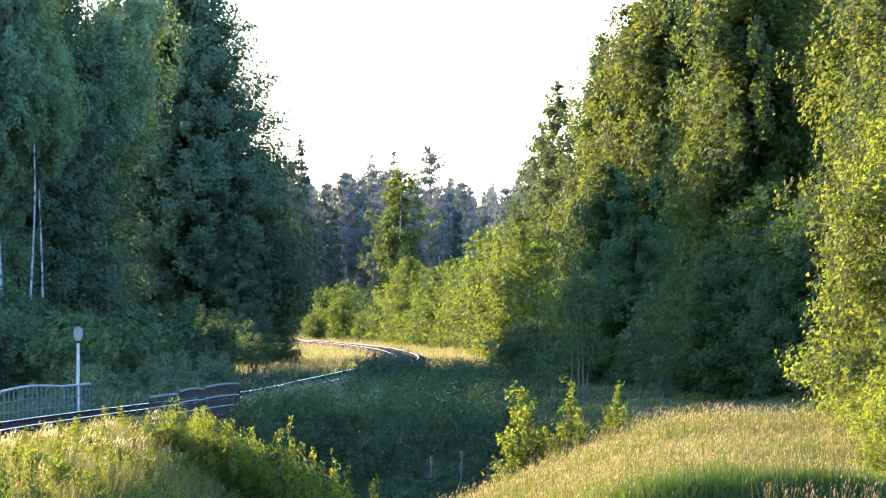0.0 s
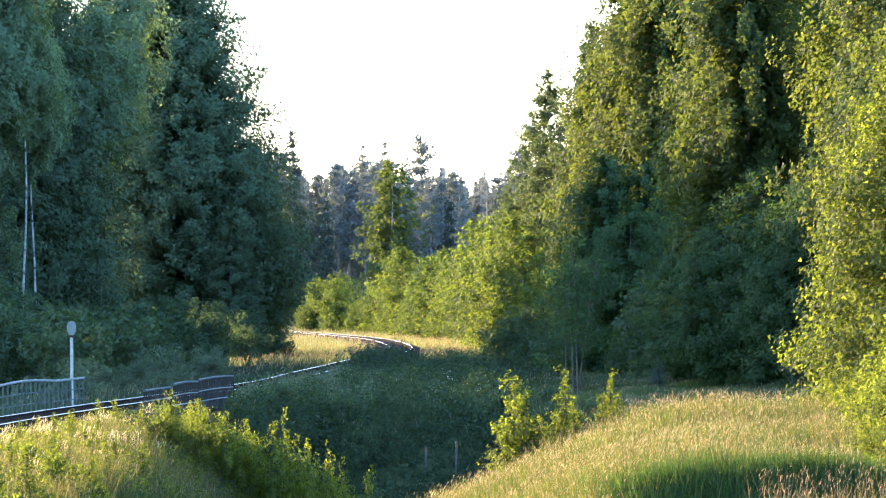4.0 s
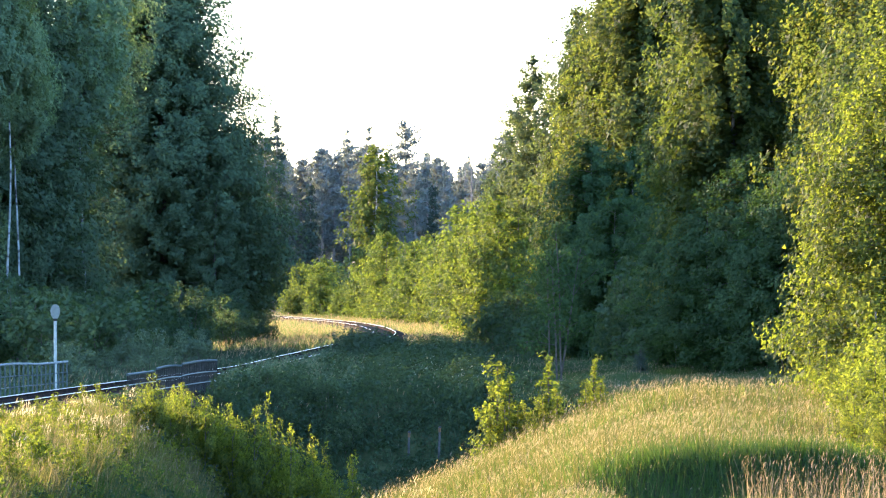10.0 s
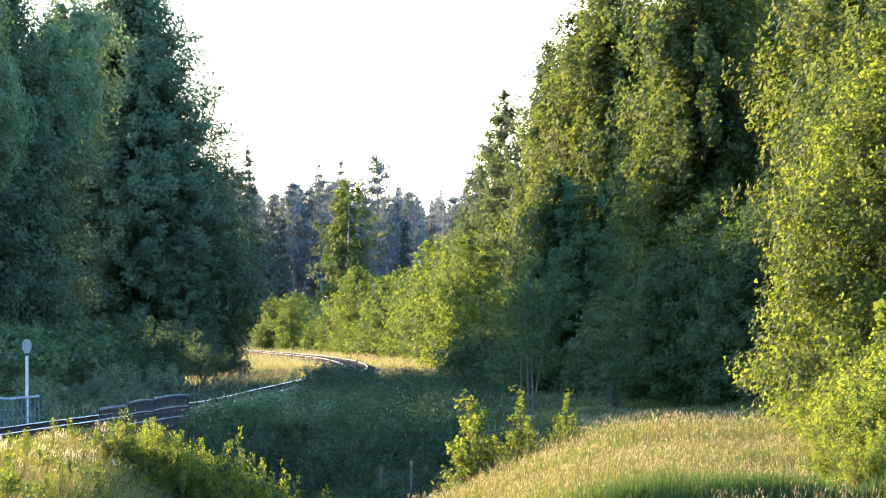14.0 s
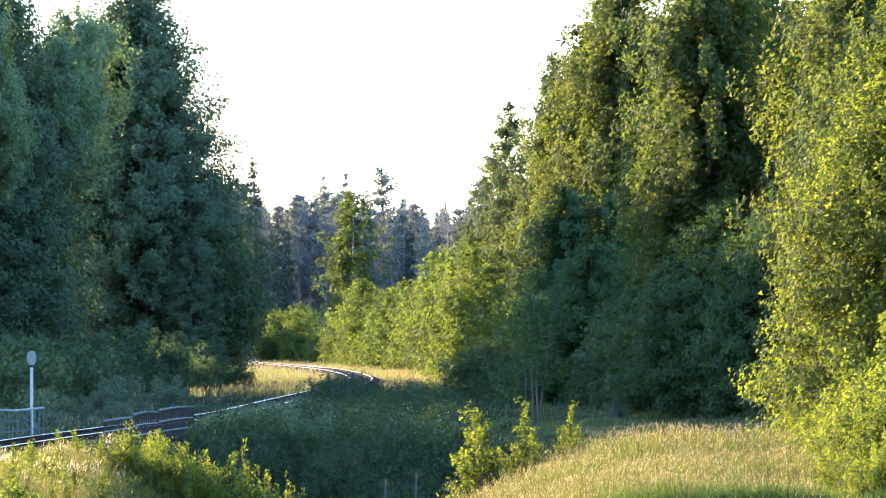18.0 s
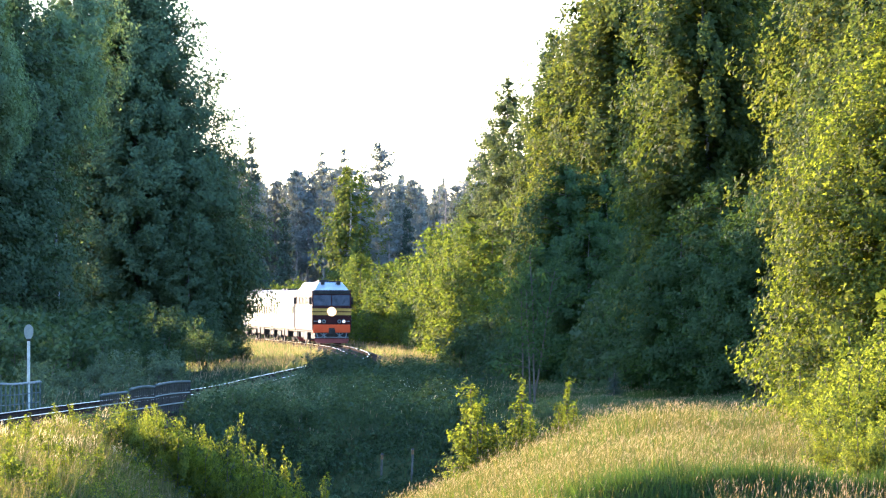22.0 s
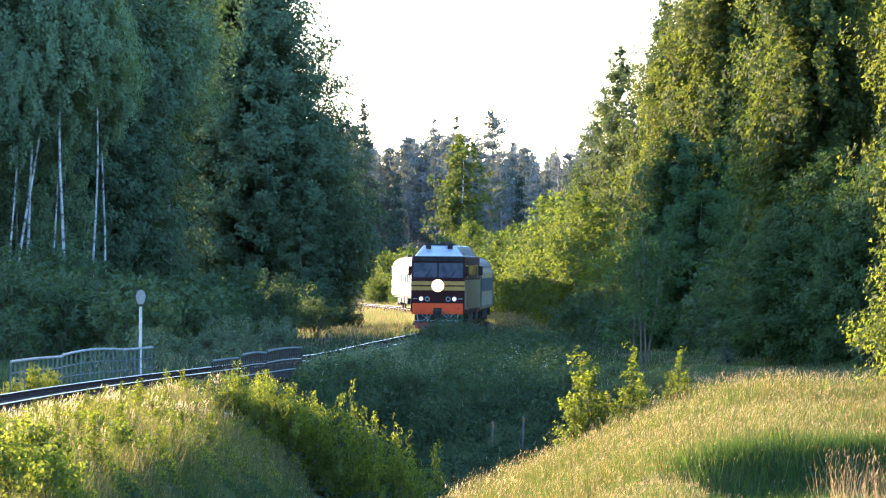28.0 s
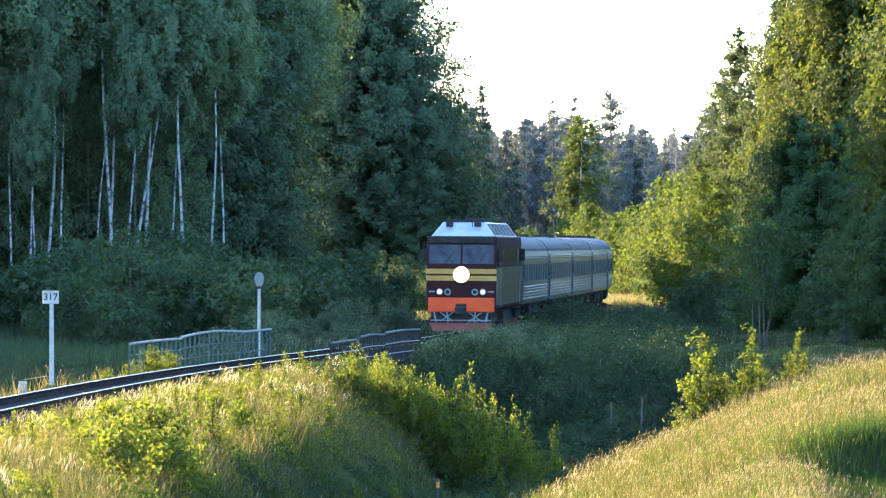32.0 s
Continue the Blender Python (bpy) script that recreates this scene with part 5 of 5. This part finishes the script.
herbs("ravine_herbs", "leafy green herbs covering the shaded ravine", 31, 3600, 60, (-10, 12, 196, 300), lambda x, y, r: right_bank(x, y, r) & (r.uniform(0, 1, len(x)) > 0.85 * step(-1.5, 12, y - gully_y(x) - 14 - 7 * np.sin(x * 0.9) - 5 * np.sin(x * 2.3 + 1))), 0.55, 0.85, 0.14, "shade_leaf")
herbs("bank_scrub", "green leafy scrub climbing the bank of the ravine", 46, 1700, 60, (-10, 12, 205, 300), lambda x, y, r: right_bank(x, y, r) & (patchy(x, y, 0.45) > 0.42), 0.6, 0.95, 0.14, "shade_leaf")
herbs("ravine_bushes", "rounded dark bushes on the bank of the ravine", 48, 150, 520, (-9, 3.2, 206, 290), lambda x, y, r: (x - line_x(y) > 4.5) & (y - gully_y(x) > 6) & ~((x > -2.2) & (x < 2.6) & (y < 226)), 1.1, 1.45, 0.12, "shade_leaf")
grass("pale_bank_grass", "pale grey-green tall grass above the ravine", 49, 22000, (-9, 0, 237, 268), lambda x, y, r: (x - line_x(y) > 2.6) & (x - line_x(y) < 6.2), 0.95, 0.03, "grey_willow_leaf", 0.1, 0.1)
herbs("pale_herbs", "pale grey-green herbs on the far bank of the ravine", 32, 1200, 44, (-9, 4, 240, 300), lambda x, y, r: (x - line_x(y) > 3.2) & (x - line_x(y) < 9), 0.5, 0.8, 0.15, "grey_willow_leaf")
herbs("shade_herbs", "leafy herbs beside the track beyond the bridge", 33, 1800, 34, (-8, 12, 300, 400), lambda x, y, r: (x - line_x(y) > 2.6) & (x < 6), 0.55, 0.6, 0.14, "weed")
herbs("bank_herbs", "bright green leafy herbs on the sunny railway bank", 34, 4600, 44, (-17, -4, 110, 205), lambda x, y, r: (x - line_x(y) > 1.9) & (x - line_x(y) < 7.2) & (patchy(x, y, 0.5) > 0.42), 0.3, 0.66, 0.08, "bright_leaf")
herbs("slope_herbs", "dark leafy herbs on the shaded side of the railway bank", 47, 2400, 40, (-12, 0, 118, 200), lambda x, y, r: (x - line_x(y) > 6.6) & (x - line_x(y) < 13), 0.35, 0.42, 0.09, "shade_leaf")
herbs("low_herbs", "low dark herbs round the marker stakes", 45, 900, 30, (-1.4, 2.2, 208, 234), lambda x, y, r: x > -10, 0.3, 0.22, 0.10, "shade_leaf")
herbs("white_umbels", "white flowering umbels among the ravine weeds", 35, 110, 14, (-1.5, 2.5, 236, 268), right_bank, 0.45, 1.1, 0.06, "flower")
grass("hollow_grass", "lush grass darkened for shade in a hollow of the knoll", 36, 36000, (2.4, 11, 110, 121), lambda x, y, r: r.uniform(0, 1, len(x)) < hollow(x, y), 0.4, 0.022, "hollow")


# ---- train ----
def wheelset(parent, y, r=0.6):
    bm = rod((-0.9, y, r), (0.9, y, r), 0.08, sides=8)
    ws = part("wheelset", bm, "chassis", parent)
    for s in (-1, 1):
        part("wheel", rod((s * 0.70, y, r), (s * 0.83, y, r), r, r * 0.97, sides=18), "chassis", ws, "steel wheel")


def bogie(parent, y, half, axles, r=0.6):
    for s in (-1, 1):
        bm = bmesh.new()
        prism([(y - half, 0.62), (y - half * 0.55, 0.50), (y + half * 0.55, 0.50), (y + half, 0.62), (y + half, 0.85), (y + half * 0.4, 0.98), (y - half * 0.4, 0.98), (y - half, 0.85)], "x", s * 1.02, s * 1.16, bm)
        side = part("bogie_frame", bm, "chassis", parent, "dusty bogie frame")
        for a in axles:
            part("axle_box", block(s * 1.10 - 0.11, s * 1.10 + 0.11, y + a - 0.17, y + a + 0.17, r - 0.17, r + 0.19, bevel=0.03), "chassis", side)
            for q in (-0.34, 0.34):
                part("spring", rod((s * 1.12, y + a + q, 0.55), (s * 1.12, y + a + q, 0.98), 0.085, sides=8), "iron", side)
    for a in axles:
        wheelset(parent, y + a, r)


def coupler(parent, y, s):
    bm = block(-0.13, 0.13, min(y, y + s * 0.55), max(y, y + s * 0.55), 0.95, 1.17, bevel=0.02)
    block(-0.24, 0.24, min(y + s * 0.4, y + s * 0.75), max(y + s * 0.4, y + s * 0.75), 0.88, 1.24, bm, bevel=0.05)
    part("coupler", bm, "iron_dark", parent, "dark automatic coupler")


def locomotive():
    ob = thing("diesel_locomotive", None, "maroon diesel locomotive with yellow stripes and orange buffer beam", "locomotive")
    W, F, Bk = 1.54, -10.2, 10.2
    # body shell: the ends lean back above the waist
    bm = prism([(F, 1.12), (F, 2.98), (F + 0.30, 4.02), (F + 0.42, 4.32), (Bk - 0.42, 4.32), (Bk - 0.30, 4.02), (Bk, 2.98), (Bk, 1.12)], "x", -W, W)
    bmesh.ops.bevel(bm, geom=list(bm.edges), offset=0.07, segments=2, affect="EDGES", profile=0.5)
    body = part("body", bm, "maroon", ob)
    # roof: sloping ends and sides
    rb = bmesh.new()
    low = [(-1.38, F + 0.42), (1.38, F + 0.42), (1.38, Bk - 0.42), (-1.38, Bk - 0.42)]
    top = [(-0.93, F + 1.75), (0.93, F + 1.75), (0.93, Bk - 1.75), (-0.93, Bk - 1.75)]
    v0, v1 = [rb.verts.new((x, y, 4.28)) for x, y in low], [rb.verts.new((x, y, 4.93)) for x, y in top]
    for i in range(4):
        rb.faces.new((v0[i], v0[(i + 1) % 4], v1[(i + 1) % 4], v1[i]))
    rb.faces.new(v1)
    rb.faces.new(v0[::-1])
    bmesh.ops.bevel(rb, geom=list(rb.edges), offset=0.04, segments=2, affect="EDGES", profile=0.5)
    roof = part("roof", rb, "roof_grey", ob, "light grey sloping roof")
    for x in (-0.62, 0.62):
        part("roof_lamp", block(x - 0.15, x + 0.15, F + 1.28, F + 1.62, 4.74, 4.93, bevel=0.03), "iron_dark", roof, "dark roof lamp box")
    part("roof_grille", block(-0.85, 0.85, F + 1.8, F + 6.5, 4.93, 5.04, bevel=0.03), "iron_dark", roof, "dark roof grille")
    part("exhaust", block(-0.4, 0.4, -1.2, 0.6, 4.93, 5.14, bevel=0.05), "iron_dark", roof)
    part("antenna", rod((0.40, F + 1.25, 4.72), (0.40, F + 1.25, 5.12), 0.015, sides=6), "iron_dark", roof)
    part("antenna", rod((0.20, F + 2.2, 4.95), (0.75, F + 2.2, 5.2), 0.015, sides=6), "iron_dark", roof)
    for s in (-1, 1):
        for k in range(6):
            y0 = F + 2.1 + k * 2.85
            q = bmesh.new()
            vs = [q.verts.new(p) for p in ((s * 1.345, y0, 4.37), (s * 1.345, y0 + 2.2, 4.37), (s * 0.985, y0 + 2.2, 4.875), (s * 0.985, y0, 4.875))]
            q.faces.new(vs if s > 0 else vs[::-1])
            r = bmesh.ops.extrude_face_region(q, geom=list(q.faces))
            bmesh.ops.translate(q, verts=[v for v in r["geom"] if isinstance(v, bmesh.types.BMVert)], vec=(s * 0.02, 0, 0.014))
            part("roof_hatch", q, "iron", roof, "grey roof hatch")
    for e, y, s in (("front", F, -1), ("rear", Bk, 1)):
        # windscreens lie on the leaning upper face
        for x0, x1 in ((-1.42, -0.04), (0.04, 1.42)):
            q = bmesh.new()
            def lean_y(z):
                return y - s * (z - 2.98) / 1.04 * 0.30 + s * 0.012
            vs = [q.verts.new((x, lean_y(z), z)) for x, z in ((x0, 3.10), (x1, 3.10), (x1, 3.93), (x0, 3.93))]
            q.faces.new(vs if s < 0 else vs[::-1])
            r = bmesh.ops.extrude_face_region(q, geom=list(q.faces))
            bmesh.ops.translate(q, verts=[v for v in r["geom"] if isinstance(v, bmesh.types.BMVert)], vec=(0, s * 0.015, 0))
            wn_ = part("windscreen", q, "screen", body, "tinted windscreen pane")
            part("wiper", rod(((x0 + x1) / 2, y - s * 0.02 + s * 0.05, 3.12), ((x0 + x1) / 2 + 0.35, lean_y(3.6) + s * 0.04, 3.6), 0.014, sides=5), "black_paint", wn_)
        part("brow", block(-1.46, 1.46, min(y - s * 0.52, y - s * 0.24), max(y - s * 0.52, y - s * 0.24), 4.00, 4.30, bevel=0.03), "iron_dark", body, "dark brow over the windscreen")
        for z0, z1 in ((2.66, 2.88), (2.36, 2.58)):
            part("stripe", block(-W - 0.006, W + 0.006, min(y, y + s * 0.012), max(y, y + s * 0.012), z0, z1), "yellow", body, "yellow stripe")
        part("buffer_panel", block(-1.46, 1.46, min(y - s * 0.3, y + s * 0.05), max(y - s * 0.3, y + s * 0.05), 0.98, 1.62, bevel=0.04), "orange_red", body, "orange red buffer panel")
        part("buffer_recess", block(-0.24, 0.24, min(y, y + s * 0.07), max(y, y + s * 0.07), 0.98, 1.36, bevel=0.03), "iron_dark", body)
        coupler(body, y, s)
        # lamps
        part("headlamp", rod((0, y - s * 0.02, 2.63), (0, y + s * 0.09, 2.63), 0.38, 0.36, 20), "iron_dark", body, "headlamp housing")
        for x in (-0.95, 0.95):
            lampb = part("buffer_lamp", rod((x, y, 1.87), (x, y + s * 0.05, 1.87), 0.15, 0.13, 16), "iron_pale", body, "round buffer lamp")
            part("lens", rod((x, y + s * 0.05, 1.87), (x, y + s * 0.06, 1.87), 0.10, 0.09, 14), "small_lamp" if s < 0 else "glass", lampb, "lit lens" if s < 0 else "")
            x2 = x * 0.63
            lampb = part("marker_lamp", rod((x2, y, 1.86), (x2, y + s * 0.05, 1.86), 0.15, 0.14, 16), "iron_pale", body, "round marker lamp")
            part("lens", rod((x2, y + s * 0.05, 1.86), (x2, y + s * 0.056, 1.86), 0.09, 0.085, 14), "glass", lampb)
            part("number_bars", block(x * 1.36 - 0.13, x * 1.36 + 0.13, min(y, y + s * 0.01), max(y, y + s * 0.01), 1.85, 1.91), "iron_pale", body, "small pale marking")
        # plough and footsteps
        bm = bmesh.new()
        prism([(-1.25, 0.16), (1.25, 0.16), (1.38, 0.52), (-1.38, 0.52)], "y", y + s * 0.10, y - s * 0.02, bm)
        part("plough", bm, "plough_red", ob, "dull red rail plough")
        part("beam", block(-1.32, 1.32, min(y, y - s * 0.3), max(y, y - s * 0.3), 0.52, 0.98, bevel=0.03), "iron_dark", ob, "dark headstock")
        for x in (-1.18, -0.62, 0.62, 1.18):
            part("pipe", rod((x, y + s * 0.08, 0.98), (x * 0.92, y + s * 0.16, 0.55), 0.035, sides=6), "iron_pale", ob, "pale brake pipe")
        for x in (-0.9, 0.35):
            part("brace", rod((x, y + s * 0.10, 0.96), (x + 0.55, y + s * 0.15, 0.58), 0.03, sides=6), "iron_pale", ob, "pale diagonal brace")
            part("brace", rod((x + 0.55, y + s * 0.10, 0.96), (x, y + s * 0.15, 0.58), 0.03, sides=6), "iron_pale", ob, "pale diagonal brace")
        part("step_rail", rod((-1.32, y + s * 0.13, 0.62), (1.32, y + s * 0.13, 0.62), 0.035, sides=6), "iron_pale", ob)
        # cab sides
        for sd in (-1, 1):
            yc = y - s * 1.45
            x0, x1 = sorted((sd * W, sd * (W + 0.014)))
            part("cab_window", block(x0, x1, min(yc, yc - s * 0.95), max(yc, yc - s * 0.95), 3.15, 3.85, bevel=0.006), "glass", body, "cab side window")
            part("cab_window", block(x0, x1, min(yc + s * 0.3, yc + s * 0.9), max(yc + s * 0.3, yc + s * 0.9), 3.2, 3.82, bevel=0.006), "glass", body, "cab side window")
            part("cab_door", block(x0, x1, min(yc - s * 1.3, yc - s * 2.0), max(yc - s * 1.3, yc - s * 2.0), 1.25, 3.75, bevel=0.006), "khaki", body, "cab door")
            part("handrail", rod((sd * (W + 0.07), yc - s * 1.2, 1.2), (sd * (W + 0.07), yc - s * 1.2, 2.9), 0.02, sides=6), "iron_pale", body)
            part("mirror", block(min(sd * W, sd * (W + 0.2)), max(sd * W, sd * (W + 0.2)), min(y - s * 0.55, y - s * 0.75), max(y - s * 0.55, y - s * 0.75), 3.2, 3.75, bevel=0.03), "iron_dark", body, "dark side mirror")
    # Glare halo: an added glowing disc wider than the lens.
    part("headlamp_reflector", rod((0, F - 0.088, 2.63), (0, F - 0.094, 2.63), 0.36, 0.355, 24), "lamp_halo", body, "warm glowing disc for the headlamp's glare")
    part("headlamp_lens", rod((0, F - 0.09, 2.63), (0, F - 0.105, 2.63), 0.22, 0.21, 20), "lamp", body, "glowing headlamp")
    for sd in (-1, 1):
        x0, x1 = sorted((sd * W, sd * (W + 0.008)))
        part("edge_strip", block(x0, x1, F + 0.08, F + 0.30, 1.28, 3.0), "iron_pale", body, "pale corner strip")
        part("side_panel", block(x0, x1, F + 0.34, Bk - 0.12, 1.28, 2.95), "khaki", body, "sand yellow side panel")
        for k in range(12):
            yy = F + 3.1 + k * 1.35
            part("door_seam", block(sd * W - 0.012, sd * W + 0.012, yy, yy + 0.05, 1.3, 2.93), "iron_dark", body)
        part("waist_rail", block(sd * W - 0.02, sd * W + 0.02, F + 0.3, Bk - 0.3, 2.95, 3.02), "iron_dark", body, "dark waist rail")
        for k in range(7):
            yy = F + 4.4 + k * 1.75
            part("side_window", block(sd * W - 0.012, sd * W + 0.012, yy, yy + 1.0, 3.2, 3.8, bevel=0.006), "glass", body, "engine room window")
        part("fuel_tank", block(min(sd * 0.5, sd * 1.4), max(sd * 0.5, sd * 1.4), -2.2, 2.2, 0.35, 1.0, bevel=0.08), "chassis", ob, "dusty fuel tank")
    part("underframe", block(-1.4, 1.4, F + 0.3, Bk - 0.3, 0.98, 1.16, bevel=0.02), "chassis", ob)
    for y in (-6.3, 6.3):
        bogie(ob, y, 2.6, (-1.85, 0, 1.85), 0.61)
    return ob


def coach():
    ob = thing("passenger_coach", None, "grey-green ribbed passenger coach with blue ends and dull roof", "railway coach", "coaches of the train")
    W, F, Bk = 1.55, -11.95, 11.95
    shell = [(-1.50, 1.12), (1.50, 1.12), (W, 1.3), (W, 3.42), (1.46, 3.62), (-1.46, 3.62), (-W, 3.42), (-W, 1.3)]
    bm = prism(shell, "y", F, Bk)
    bmesh.ops.bevel(bm, geom=[e for e in bm.edges if abs(e.verts[0].co.y - e.verts[1].co.y) < 0.1], offset=0.05, segments=2, affect="EDGES", profile=0.5)
    body = part("body", bm, "coach_grey", ob)
    arch = [(1.46, 3.60)] + [(1.46 * math.cos(a) ** 0.8, 3.60 + 0.74 * math.sin(a)) for a in [math.pi / 2 * i / 7 for i in range(1, 7)]]
    arch = arch + [(0, 4.34)] + [(-x, z) for x, z in arch[::-1]]
    roof = part("roof", prism(arch, "y", F + 0.05, Bk - 0.05), "coach_roof", ob, "dull grey arched roof")
    for y in (F + 1.3, Bk - 1.6):
        part("roof_vent", block(-0.42, 0.42, y - 0.6, y + 0.6, 4.22, 4.47, bevel=0.05), "iron_dark", roof, "dark roof ventilator box")
    for k in range(5):
        y = F + 4 + k * 4
        part("roof_vent", rod((0.35, y, 4.2), (0.35, y, 4.38), 0.14, 0.11, 10), "coach_roof", roof, "low roof ventilator")
    for y, s in ((F, -1), (Bk, 1)):
        part("end_panel", block(-1.42, 1.42, min(y, y + s * 0.03), max(y, y + s * 0.03), 1.2, 3.75, bevel=0.01), "coach_blue", body, "blue end wall")
        # Widened to the coach, this dark block stands for the gap's shade.
        part("gangway", block(-1.38, 1.38, min(y, y + s * 0.26), max(y, y + s * 0.26), 1.2, 3.6, bevel=0.06), "iron_dark", body, "dark gangway block filling the gap between coaches")
        coupler(ob, y, s)
        for sd in (-1, 1):
            x0, x1 = sorted((sd * W, sd * (W + 0.016)))
            part("corner_post", block(x0, x1, min(y, y - s * 0.95), max(y, y - s * 0.95), 1.2, 3.5, bevel=0.006), "coach_blue", body, "blue corner panel")
            door = part("door", block(x0 + sd * 0.014, x1 + sd * 0.014, min(y - s * 0.12, y - s * 0.86), max(y - s * 0.12, y - s * 0.86), 1.22, 3.3, bevel=0.006), "coach_blue", body, "blue entrance door")
            part("door_window", block(x0 + sd * 0.03, x1 + sd * 0.018, min(y - s * 0.25, y - s * 0.72), max(y - s * 0.25, y - s * 0.72), 2.4, 3.1), "glass", door)
    for sd in (-1, 1):
        # pressed ribs below and above the windows
        for z, mt in ((1.36, 0), (1.50, 0), (1.64, 0), (1.78, 0), (1.92, 0), (3.28, 0), (3.38, 0)):
            bm = prism([(sd * W, z - 0.035), (sd * (W + 0.024), z - 0.02), (sd * (W + 0.024), z + 0.02), (sd * W, z + 0.035)], "y", F + 1.0, Bk - 1.0)
            part("rib", bm, "coach_grey", body)
        x0, x1 = sorted((sd * W, sd * (W + 0.010)))
        part("band", block(x0, x1, F + 0.97, Bk - 0.97, 2.03, 2.16), "coach_yellow", body, "pale yellow band")
        part("band", block(x0, x1, F + 0.97, Bk - 0.97, 3.06, 3.22), "coach_yellow", body, "pale yellow band")
        for k in range(10):
            yy = F + 1.55 + k * 2.13
            win = part("window", block(x0, x1 + (0.01 if sd > 0 else 0) - (0 if sd > 0 else 0), yy, yy + 1.25, 2.2, 3.0, bevel=0.004), "iron", body, "window frame")
            part("pane", block(*sorted((sd * (W + 0.008), sd * (W + 0.018))), yy + 0.07, yy + 1.18, 2.27, 2.93), "glass", win)
        part("under_box", block(min(sd * 0.6, sd * 1.4), max(sd * 0.6, sd * 1.4), -3.4, -0.6, 0.5, 1.1, bevel=0.04), "chassis", ob, "dusty equipment box")
        part("under_box", block(min(sd * 0.6, sd * 1.4), max(sd * 0.6, sd * 1.4), 0.4, 2.6, 0.55, 1.1, bevel=0.04), "chassis", ob, "dusty equipment box")
    part("underframe", block(-1.35, 1.35, F + 0.2, Bk - 0.2, 0.95, 1.14, bevel=0.02), "chassis", ob)
    for y in (-8.5, 8.5):
        bogie(ob, y, 1.75, (-1.2, 1.2), 0.475)
    return ob


loco = locomotive()
first = coach()
coaches = [first] + [copy_thing(first, Matrix.Identity(4)) for _ in range(5)]

# ---- how the train runs ----
LINE_Y = np.arange(60.0, 1500.0, 1.0)
LINE_S = np.concatenate([[0], np.cumsum(np.hypot(np.diff(line_x(LINE_Y)), 1.0))])


def line_point(s):
    y = float(np.interp(s, LINE_S, LINE_Y))
    return Vector((float(line_x(y)), y, 0))


# the nose's distance ahead of the camera at a few moments; evenly running between
NOSE_T = np.array([0, 10, 17, 18.5, 19, 20, 21, 22, 23, 24, 26, 29, 32])
NOSE_Y = np.array([1100, 815, 617, 576, 563, 535.7, 510, 485.7, 463.5, 441.5, 397, 335, 272.5])


def nose_y(t):
    c = np.polyfit(NOSE_T - 20, NOSE_Y, 5, w=np.where(NOSE_T < 18, 0.15, 1.0))
    return float(np.polyval(c, t - 20))


def ride(t, ahead, pivot):
    """Pose of a car whose middle runs that far behind the nose, on two bogies."""
    s = float(np.interp(nose_y(t), LINE_Y, LINE_S)) + ahead
    a, b = line_point(s - pivot), line_point(s + pivot)
    c, d = (a + b) / 2, b - a
    return pose(c.x, c.y, 0, 0, 0, -math.degrees(math.atan2(d.x, d.y)))


def motions():
    times = [i * 0.5 for i in range(65)]
    walk(loco, [(t, ride(t, 10.2, 6.3)) for t in times])
    for k, car in enumerate(coaches):
        walk(car, [(t, ride(t, 21.3 + 12.2 + 24.5 * k, 8.5)) for t in times])


motions()
